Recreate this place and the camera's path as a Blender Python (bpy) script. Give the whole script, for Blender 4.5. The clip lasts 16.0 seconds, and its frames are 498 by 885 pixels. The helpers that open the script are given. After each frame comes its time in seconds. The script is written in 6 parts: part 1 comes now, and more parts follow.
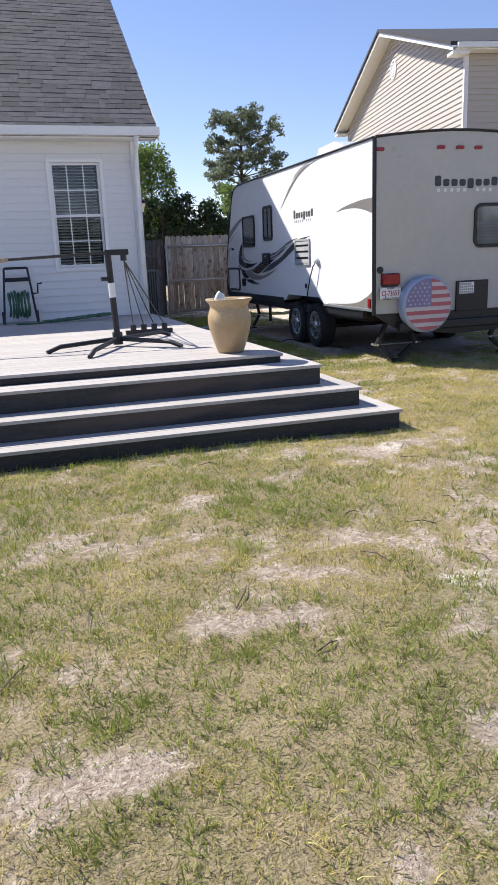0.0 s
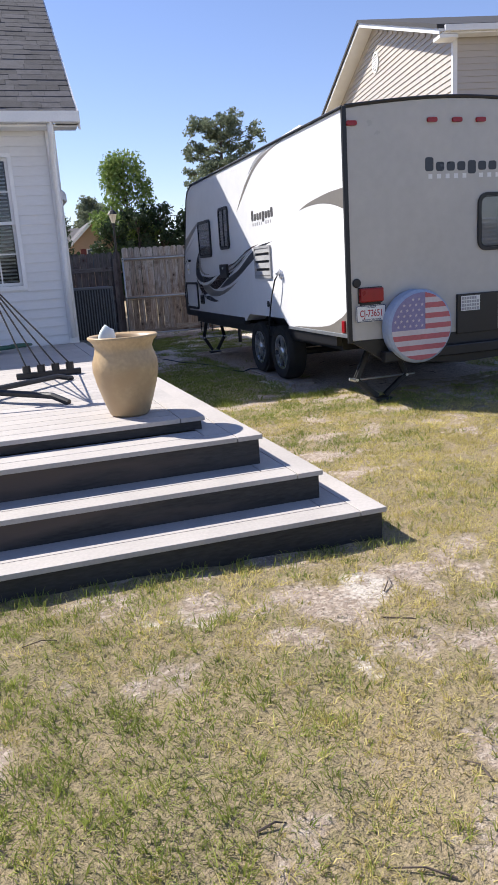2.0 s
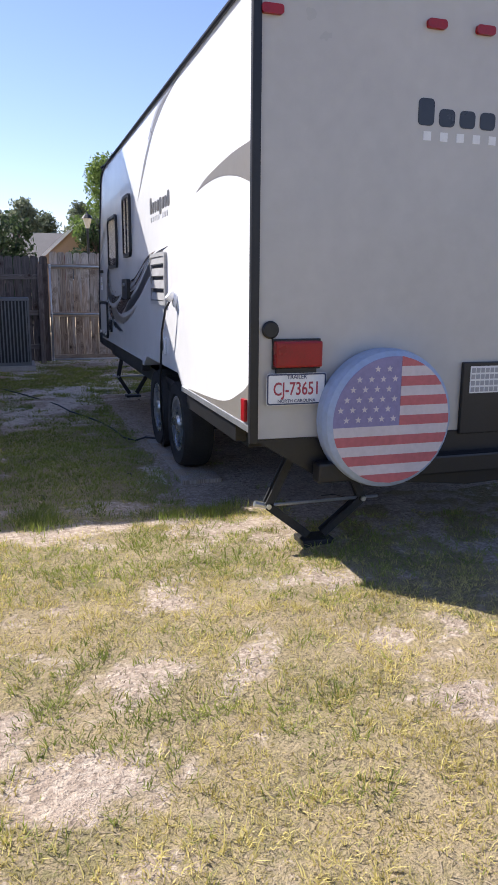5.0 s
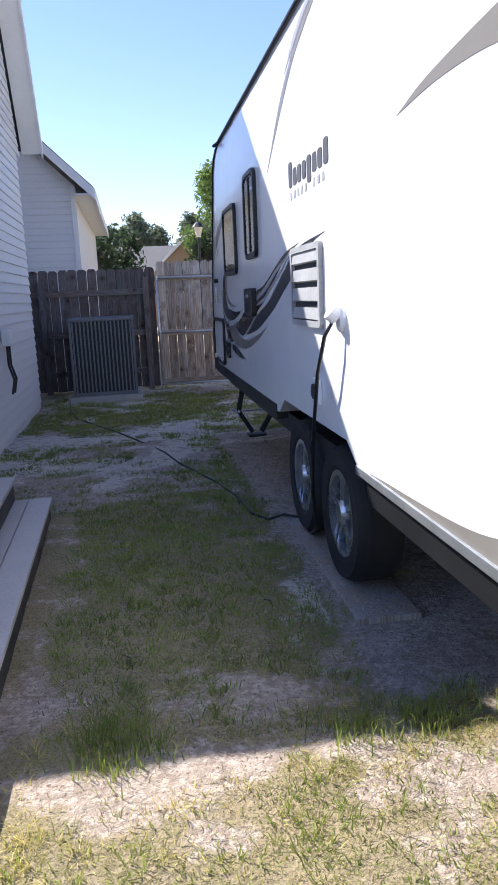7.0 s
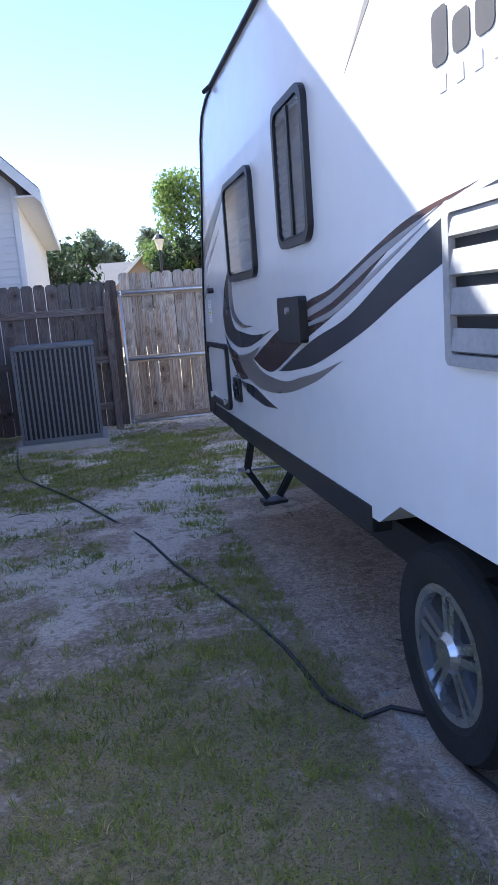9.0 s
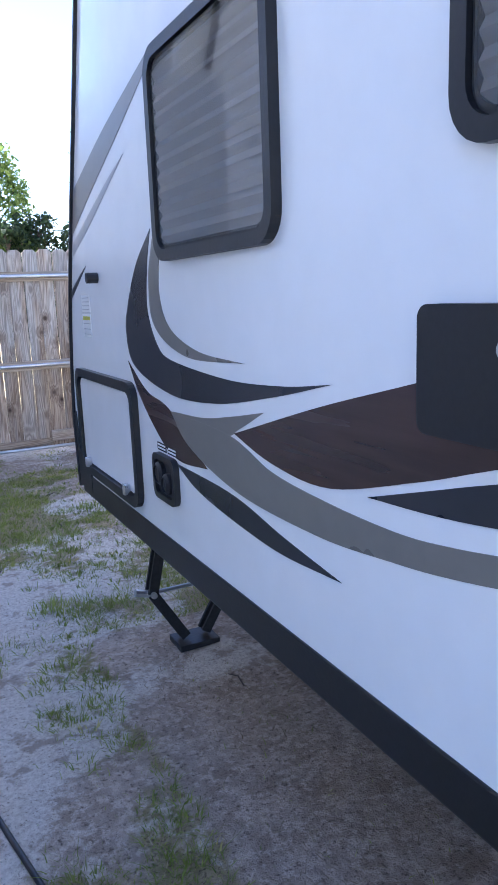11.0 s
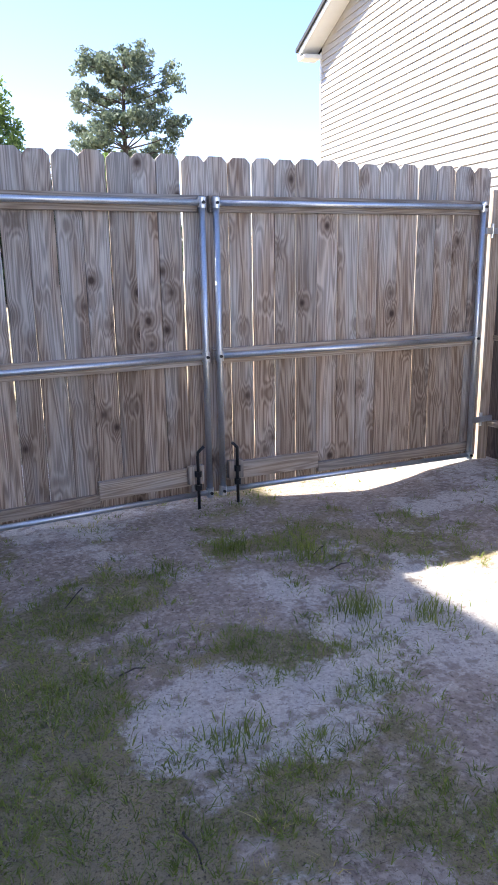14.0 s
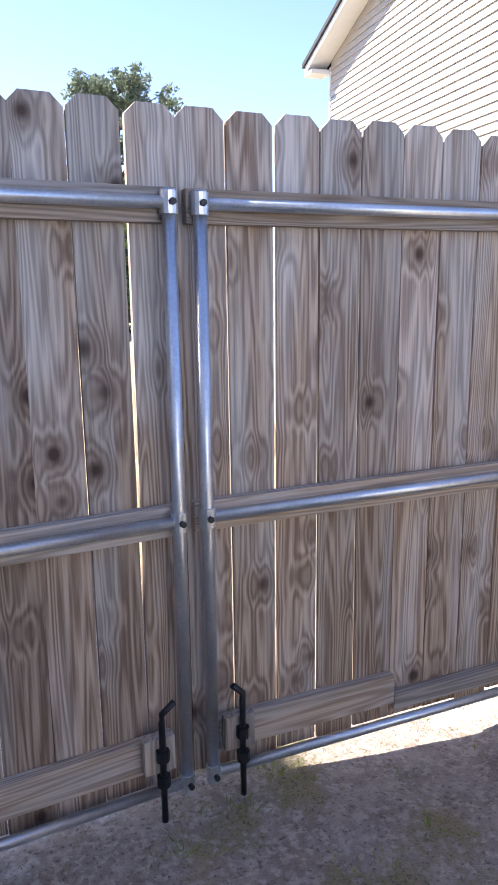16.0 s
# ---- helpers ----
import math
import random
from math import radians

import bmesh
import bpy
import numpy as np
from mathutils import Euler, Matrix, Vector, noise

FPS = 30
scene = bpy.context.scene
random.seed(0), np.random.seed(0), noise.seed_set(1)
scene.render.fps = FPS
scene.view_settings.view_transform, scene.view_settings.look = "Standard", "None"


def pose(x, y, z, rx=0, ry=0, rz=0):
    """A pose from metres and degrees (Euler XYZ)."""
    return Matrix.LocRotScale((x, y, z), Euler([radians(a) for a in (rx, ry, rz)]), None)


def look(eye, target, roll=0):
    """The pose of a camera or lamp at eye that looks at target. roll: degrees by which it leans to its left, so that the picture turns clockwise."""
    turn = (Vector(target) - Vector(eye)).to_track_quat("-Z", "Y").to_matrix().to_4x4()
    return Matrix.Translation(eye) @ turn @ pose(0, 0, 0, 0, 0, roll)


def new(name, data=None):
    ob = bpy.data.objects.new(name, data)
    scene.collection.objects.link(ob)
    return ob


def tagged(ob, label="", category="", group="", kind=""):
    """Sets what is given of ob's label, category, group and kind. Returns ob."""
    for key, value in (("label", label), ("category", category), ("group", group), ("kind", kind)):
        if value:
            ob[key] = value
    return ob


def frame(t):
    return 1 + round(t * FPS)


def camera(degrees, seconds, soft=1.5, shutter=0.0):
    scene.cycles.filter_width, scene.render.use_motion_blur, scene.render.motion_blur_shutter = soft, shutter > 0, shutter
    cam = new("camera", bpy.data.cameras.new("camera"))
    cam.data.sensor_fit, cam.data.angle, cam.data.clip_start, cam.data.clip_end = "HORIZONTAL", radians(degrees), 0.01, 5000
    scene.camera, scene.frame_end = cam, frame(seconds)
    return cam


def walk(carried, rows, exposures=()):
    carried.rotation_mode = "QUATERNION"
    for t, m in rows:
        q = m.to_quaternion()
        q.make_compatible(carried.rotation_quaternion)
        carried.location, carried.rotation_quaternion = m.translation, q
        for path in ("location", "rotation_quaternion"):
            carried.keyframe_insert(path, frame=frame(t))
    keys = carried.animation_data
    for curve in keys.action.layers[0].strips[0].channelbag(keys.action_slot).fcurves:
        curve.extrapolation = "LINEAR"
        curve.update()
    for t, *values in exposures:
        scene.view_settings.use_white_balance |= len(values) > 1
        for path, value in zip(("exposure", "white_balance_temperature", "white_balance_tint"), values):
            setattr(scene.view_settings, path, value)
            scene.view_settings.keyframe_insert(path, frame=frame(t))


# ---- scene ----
cam = camera(38.0, 16.0)
PATH = [
    (0, (1.276, 0.554, 1.369), (1.846, 2.405, 0.869), -2.3),
    (0.5, (1.566, 1.013, 1.364), (2.153, 2.856, 0.855), -2.4),
    (1, (1.839, 1.499, 1.345), (2.425, 3.34, 0.827), -2.2),
    (1.5, (2.165, 2.002, 1.354), (2.728, 3.851, 0.842), -2.8),
    (2, (2.439, 2.482, 1.359), (3.021, 4.335, 0.885), -3.8),
    (2.4, (2.757, 2.891, 1.345), (3.428, 4.711, 0.855), -3.1),
    (2.5, (2.816, 2.977, 1.351), (3.507, 4.787, 0.852), -2.9),
    (3, (3.109, 3.464, 1.328), (3.861, 5.24, 0.798), -3.2),
    (3.2, (3.234, 3.632, 1.323), (4.014, 5.396, 0.794), -3.1),
    (5.3, (4.447, 5.658, 1.343), (5.006, 7.533, 0.927), 0.6),
    (5.5, (4.499, 5.858, 1.349), (5.032, 7.739, 0.928), 0.3),
    (6, (4.582, 6.388, 1.346), (5.025, 8.292, 0.923), -0.3),
    (6.1, (4.515, 6.567, 1.385), (4.929, 8.464, 0.905), 4.1),
    (6.3, (4.499, 6.756, 1.379), (4.897, 8.65, 0.874), 2.2),
    (6.5, (4.523, 6.901, 1.362), (4.875, 8.826, 0.948), -1.2),
    (7, (4.547, 7.398, 1.36), (4.843, 9.335, 0.959), -2.5),
    (7.5, (4.516, 7.895, 1.383), (4.778, 9.838, 0.985), -3.7),
    (8, (4.508, 8.44, 1.381), (4.756, 10.385, 0.988), -3.6),
    (8.5, (4.558, 8.993, 1.401), (4.868, 10.931, 1.016), -2.7),
    (8.7, (4.535, 9.196, 1.369), (4.867, 11.133, 0.995), -3.6),
    (10.8, (4.673, 11.539, 1.458), (5.543, 13.3, 1.082), -2.6),
    (11, (4.668, 11.777, 1.423), (5.539, 13.532, 1.021), -2.2),
    (11.3, (4.623, 12.131, 1.412), (5.529, 13.868, 1.008), 0.2),
    (11.5, (4.601, 12.321, 1.418), (5.507, 14.058, 1.015), 0.6),
    (11.6, (4.602, 12.433, 1.409), (5.511, 14.168, 1.006), 0.9),
    (12, (4.588, 12.917, 1.4), (5.467, 14.676, 1.036), 1.3),
    (12.5, (4.563, 13.509, 1.378), (5.432, 15.267, 0.988), -0.1),
    (13, (4.682, 14.042, 1.364), (5.556, 15.784, 0.916), -0.3),
    (13.5, (4.844, 14.632, 1.343), (5.73, 16.357, 0.855), -0.7),
    (14, (5.04, 15.149, 1.365), (5.929, 16.872, 0.874), -0.9),
    (14.5, (5.318, 15.69, 1.413), (6.217, 17.412, 0.934), -0.9),
    (15, (5.529, 16.207, 1.435), (6.443, 17.926, 0.978), -0.8),
    (15.5, (5.837, 16.688, 1.44), (6.758, 18.408, 1.002), -0.9),
    (16, (6.013, 17.139, 1.452), (6.915, 18.875, 1.037), -0.7),
]
walk(cam, [(t, look(eye, target, roll)) for t, eye, target, roll in PATH], [(0.0, 0.66, 6450, 10), (3.0, 0.68, 6450, 12), (5.5, 0.96, 6450, 13), (7.0, 1.16, 6150, 12), (8.5, 1.62, 5850, 11), (10.0, 2.1, 5900, 9), (11.0, 2.46, 6050, 8), (11.6, 2.6, 6050, 8), (12.2, 2.42, 6000, 8), (13.5, 1.94, 6050, 10), (16.0, 1.82, 6250, 13)])

# ---- light ----
SUN_DIR = Vector((-1.94, 2.03, 2.88)).normalized()
world = bpy.data.worlds.new("sky")
scene.world = world
world.use_nodes = True
wn = world.node_tree
sky = wn.nodes.new("ShaderNodeTexSky")
sky.sky_type = "NISHITA"
sky.sun_disc = False
sky.sun_elevation = math.asin(SUN_DIR.z)
sky.sun_rotation = math.atan2(SUN_DIR.x, SUN_DIR.y)
sky.air_density, sky.dust_density, sky.ozone_density = 1.0, 0.05, 2.2
wn.nodes["Background"].inputs["Strength"].default_value = 0.10
tint = wn.nodes.new("ShaderNodeMix")
tint.data_type, tint.blend_type = "RGBA", "MULTIPLY"
tint.inputs["Factor"].default_value = 1.0
tint.inputs["B"].default_value = (0.96, 0.90, 1.06, 1)
wn.links.new(sky.outputs["Color"], tint.inputs["A"])
wn.links.new(tint.outputs["Result"], wn.nodes["Background"].inputs["Color"])
sun_data = bpy.data.lights.new("sun", "SUN")
sun_data.energy, sun_data.angle, sun_data.color = 5.2, radians(0.53), (1.0, 0.95, 0.87)
sun = new("sun", sun_data)
sun.rotation_mode = "QUATERNION"
sun.rotation_quaternion = SUN_DIR.to_track_quat("Z", "Y")
sun.location = (-20, 20, 30)

# ---- materials ----


def material(name, colour, rough=0.6, metal=0.0, vary=0.12, scale=3.0, fine=60.0, bump=0.15, stretch=(1, 1, 1),
             per_object=0.0, per_island=0.0, second=None, spots=0.0, coat=0.0):
    """A surface with broad stains, fine grain and a slight relief. second: a colour that shows in patches."""
    m = bpy.data.materials.new(name)
    m.use_nodes = True
    t = m.node_tree
    n, link = t.nodes, t.links.new
    b = n["Principled BSDF"]
    b.inputs["Roughness"].default_value, b.inputs["Metallic"].default_value = rough, metal
    if coat:
        b.inputs["Coat Weight"].default_value = coat
    co = n.new("ShaderNodeTexCoord")
    mp = n.new("ShaderNodeMapping")
    mp.inputs["Scale"].default_value = stretch
    link(co.outputs["Object"], mp.inputs["Vector"])
    big, small = n.new("ShaderNodeTexNoise"), n.new("ShaderNodeTexNoise")
    for tex, s in ((big, scale), (small, fine)):
        tex.inputs["Scale"].default_value, tex.inputs["Detail"].default_value = s, 5
        link(mp.outputs["Vector"], tex.inputs["Vector"])
    mix = n.new("ShaderNodeMix")
    mix.data_type = "RGBA"
    dark = [c * (1 - vary * 1.6) for c in colour]
    mix.inputs["A"].default_value = (*dark, 1)
    mix.inputs["B"].default_value = (*[min(1, c * (1 + vary)) for c in colour], 1)
    add = n.new("ShaderNodeMath")
    add.operation = "MULTIPLY_ADD"
    link(small.outputs["Fac"], add.inputs[0])
    add.inputs[1].default_value = 0.5
    half = n.new("ShaderNodeMath")
    half.operation = "MULTIPLY"
    half.inputs[1].default_value = 0.5
    link(big.outputs["Fac"], half.inputs[0])
    link(half.outputs[0], add.inputs[2])
    ramp = n.new("ShaderNodeMapRange")
    ramp.inputs["From Min"].default_value, ramp.inputs["From Max"].default_value = 0.3, 0.7
    link(add.outputs[0], ramp.inputs["Value"])
    link(ramp.outputs[0], mix.inputs["Factor"])
    colour_out = mix.outputs["Result"]
    if second:
        pm = n.new("ShaderNodeMapRange")
        pm.inputs["From Min"].default_value, pm.inputs["From Max"].default_value = 0.5, 0.62
        patch = n.new("ShaderNodeTexNoise")
        patch.inputs["Scale"].default_value, patch.inputs["Detail"].default_value = scale * 0.7, 6
        link(mp.outputs["Vector"], patch.inputs["Vector"])
        link(patch.outputs["Fac"], pm.inputs["Value"])
        m2 = n.new("ShaderNodeMix")
        m2.data_type = "RGBA"
        link(pm.outputs[0], m2.inputs["Factor"])
        link(colour_out, m2.inputs["A"])
        m2.inputs["B"].default_value = (*second, 1)
        colour_out = m2.outputs["Result"]
    if per_object or per_island:
        hsv = n.new("ShaderNodeHueSaturation")
        rnd = n.new("ShaderNodeMapRange")
        amount = per_object or per_island
        rnd.inputs["To Min"].default_value, rnd.inputs["To Max"].default_value = 1 - amount, 1 + amount
        if per_object:
            link(n.new("ShaderNodeObjectInfo").outputs["Random"], rnd.inputs["Value"])
        else:
            link(n.new("ShaderNodeNewGeometry").outputs["Random Per Island"], rnd.inputs["Value"])
        link(rnd.outputs[0], hsv.inputs["Value"])
        link(colour_out, hsv.inputs["Color"])
        colour_out = hsv.outputs["Color"]
    link(colour_out, b.inputs["Base Color"])
    rr = n.new("ShaderNodeMapRange")
    rr.inputs["To Min"].default_value, rr.inputs["To Max"].default_value = max(0.02, rough - 0.08), min(1, rough + 0.08)
    link(big.outputs["Fac"], rr.inputs["Value"])
    link(rr.outputs[0], b.inputs["Roughness"])
    if bump:
        bp = n.new("ShaderNodeBump")
        bp.inputs["Strength"].default_value, bp.inputs["Distance"].default_value = bump, 0.01
        link(add.outputs[0], bp.inputs["Height"])
        link(bp.outputs[0], b.inputs["Normal"])
    return m


def wood_material(name, light, dark, grey, knots=True):
    """Weathered boards whose grain runs along the object's z; every board has its own shift and tone."""
    m = bpy.data.materials.new(name)
    m.use_nodes = True
    t = m.node_tree
    n, link = t.nodes, t.links.new
    b = n["Principled BSDF"]
    co, info = n.new("ShaderNodeTexCoord"), n.new("ShaderNodeObjectInfo")
    off = n.new("ShaderNodeVectorMath")
    off.operation = "SCALE"
    off.inputs[0].default_value = (13.0, 7.0, 29.0)
    link(info.outputs["Random"], off.inputs["Scale"])
    move = n.new("ShaderNodeVectorMath")
    link(co.outputs["Object"], move.inputs[0])
    link(off.outputs[0], move.inputs[1])
    # knots bend the grain round them
    kn = n.new("ShaderNodeTexVoronoi")
    km = n.new("ShaderNodeMapping")
    km.inputs["Scale"].default_value = (5.2, 5.2, 4.4)
    link(move.outputs[0], km.inputs["Vector"])
    link(km.outputs[0], kn.inputs["Vector"])
    kn.inputs["Scale"].default_value = 1.0
    bend = n.new("ShaderNodeMapRange")
    bend.inputs["From Max"].default_value = 0.45
    bend.inputs["To Min"].default_value, bend.inputs["To Max"].default_value = 0.10 if knots else 0, 0
    bend.interpolation_type = "SMOOTHSTEP"
    link(kn.outputs["Distance"], bend.inputs["Value"])
    low = n.new("ShaderNodeTexNoise")
    lm = n.new("ShaderNodeMapping")
    lm.inputs["Scale"].default_value = (9, 9, 0.42)
    link(move.outputs[0], lm.inputs["Vector"])
    link(lm.outputs[0], low.inputs["Vector"])
    low.inputs["Scale"].default_value = 1.0
    warp = n.new("ShaderNodeMath")
    warp.operation = "ADD"
    link(low.outputs["Fac"], warp.inputs[0])
    link(bend.outputs[0], warp.inputs[1])
    rings = n.new("ShaderNodeMath")
    rings.operation = "MULTIPLY"
    rings.inputs[1].default_value = 130.0
    link(warp.outputs[0], rings.inputs[0])
    sine = n.new("ShaderNodeMath")
    sine.operation = "SINE"
    link(rings.outputs[0], sine.inputs[0])
    fib = n.new("ShaderNodeTexNoise")
    fm = n.new("ShaderNodeMapping")
    fm.inputs["Scale"].default_value = (160, 160, 5)
    link(move.outputs[0], fm.inputs["Vector"])
    link(fm.outputs[0], fib.inputs["Vector"])
    fib.inputs["Scale"].default_value, fib.inputs["Detail"].default_value = 1.0, 4
    g = n.new("ShaderNodeMath")
    g.operation = "MULTIPLY_ADD"
    link(sine.outputs[0], g.inputs[0])
    g.inputs[1].default_value = 0.21
    link(fib.outputs["Fac"], g.inputs[2])
    mix = n.new("ShaderNodeMix")
    mix.data_type = "RGBA"
    mr = n.new("ShaderNodeMapRange")
    mr.inputs["From Min"].default_value, mr.inputs["From Max"].default_value = 0.25, 0.78
    link(g.outputs[0], mr.inputs["Value"])
    link(mr.outputs[0], mix.inputs["Factor"])
    mix.inputs["A"].default_value, mix.inputs["B"].default_value = (*dark, 1), (*light, 1)
    # silvered weathering in long stains
    st = n.new("ShaderNodeTexNoise")
    sm = n.new("ShaderNodeMapping")
    sm.inputs["Scale"].default_value = (9, 9, 1.3)
    link(move.outputs[0], sm.inputs["Vector"])
    link(sm.outputs[0], st.inputs["Vector"])
    st.inputs["Scale"].default_value, st.inputs["Detail"].default_value = 1.0, 5
    sr = n.new("ShaderNodeMapRange")
    sr.inputs["From Min"].default_value, sr.inputs["From Max"].default_value = 0.4, 0.66
    sr.inputs["To Max"].default_value = 0.85
    # the boards are greyer towards their tops than at their feet
    hz = n.new("ShaderNodeSeparateXYZ")
    link(co.outputs["Object"], hz.inputs[0])
    hr = n.new("ShaderNodeMath")
    hr.operation = "MULTIPLY_ADD"
    hr.inputs[1].default_value = 0.11 if knots else 0.0
    link(hz.outputs["Z"], hr.inputs[0])
    hr.inputs[2].default_value = -0.11 if knots else 0.0
    greying = n.new("ShaderNodeMath")
    link(st.outputs["Fac"], greying.inputs[0])
    link(hr.outputs[0], greying.inputs[1])
    link(greying.outputs[0], sr.inputs["Value"])
    gm = n.new("ShaderNodeMix")
    gm.data_type = "RGBA"
    link(sr.outputs[0], gm.inputs["Factor"])
    link(mix.outputs["Result"], gm.inputs["A"])
    grained = n.new("ShaderNodeMix")
    grained.data_type = "RGBA"
    grained.inputs["A"].default_value = (*[c * 0.6 for c in grey], 1)
    grained.inputs["B"].default_value = (*grey, 1)
    link(mr.outputs[0], grained.inputs["Factor"])
    link(grained.outputs["Result"], gm.inputs["B"])
    kd = n.new("ShaderNodeMapRange")
    kd.inputs["From Min"].default_value, kd.inputs["From Max"].default_value = 0.06, 0.135
    kd.inputs["To Min"].default_value = 0.9 if knots else 0.0
    kd.inputs["To Max"].default_value = 0.0
    link(kn.outputs["Distance"], kd.inputs["Value"])
    halo = n.new("ShaderNodeMapRange")
    halo.interpolation_type = "SMOOTHSTEP"
    halo.inputs["From Min"].default_value, halo.inputs["From Max"].default_value = 0.1, 0.42
    halo.inputs["To Min"].default_value, halo.inputs["To Max"].default_value = 0.6 if knots else 0.0, 0.0
    link(kn.outputs["Distance"], halo.inputs["Value"])
    hm = n.new("ShaderNodeMix")
    hm.data_type = "RGBA"
    link(halo.outputs[0], hm.inputs["Factor"])
    link(gm.outputs["Result"], hm.inputs["A"])
    hm.inputs["B"].default_value = (*[c * 0.75 for c in dark], 1)
    km2 = n.new("ShaderNodeMix")
    km2.data_type = "RGBA"
    link(kd.outputs[0], km2.inputs["Factor"])
    link(hm.outputs["Result"], km2.inputs["A"])
    km2.inputs["B"].default_value = (0.055, 0.033, 0.023, 1)
    hsv = n.new("ShaderNodeHueSaturation")
    tone = n.new("ShaderNodeMapRange")
    tone.inputs["To Min"].default_value, tone.inputs["To Max"].default_value = 0.74, 1.16
    link(info.outputs["Random"], tone.inputs["Value"])
    link(tone.outputs[0], hsv.inputs["Value"])
    link(km2.outputs["Result"], hsv.inputs["Color"])
    link(hsv.outputs["Color"], b.inputs["Base Color"])
    b.inputs["Roughness"].default_value = 0.85
    b.inputs["Specular IOR Level"].default_value = 0.25
    bp = n.new("ShaderNodeBump")
    bp.inputs["Strength"].default_value, bp.inputs["Distance"].default_value = 0.35, 0.004
    link(g.outputs[0], bp.inputs["Height"])
    link(bp.outputs[0], b.inputs["Normal"])
    return m


def leaf_material(name, a, b2, rough=0.6, tufted=False):
    """Leaves and blades: each one its own tone between two colours, slightly see-through; tufted: by the tone of its tuft."""
    m = bpy.data.materials.new(name)
    m.use_nodes = True
    t = m.node_tree
    n, link = t.nodes, t.links.new
    b = n["Principled BSDF"]
    mix = n.new("ShaderNodeMix")
    mix.data_type = "RGBA"
    mix.inputs["A"].default_value, mix.inputs["B"].default_value = (*a, 1), (*b2, 1)
    if tufted:
        own = n.new("ShaderNodeAttribute")
        own.attribute_name = "tone"
        link(own.outputs["Fac"], mix.inputs["Factor"])
    else:
        link(n.new("ShaderNodeNewGeometry").outputs["Random Per Island"], mix.inputs["Factor"])
    link(mix.outputs["Result"], b.inputs["Base Color"])
    b.inputs["Roughness"].default_value = rough
    b.inputs["Specular IOR Level"].default_value = 0.3
    tr = n.new("ShaderNodeBsdfTranslucent")
    link(mix.outputs["Result"], tr.inputs["Color"])
    ms = n.new("ShaderNodeMixShader")
    ms.inputs[0].default_value = 0.35
    link(b.outputs[0], ms.inputs[1])
    link(tr.outputs[0], ms.inputs[2])
    link(ms.outputs[0], n["Material Output"].inputs["Surface"])
    return m


def glass_material(name, tint, rough=0.03):
    m = bpy.data.materials.new(name)
    m.use_nodes = True
    b = m.node_tree.nodes["Principled BSDF"]
    b.inputs["Base Color"].default_value = (*tint, 1)
    b.inputs["Roughness"].default_value = rough
    b.inputs["Transmission Weight"].default_value = 1.0
    b.inputs["IOR"].default_value = 1.45
    b.inputs["Specular IOR Level"].default_value = 0.9
    return m


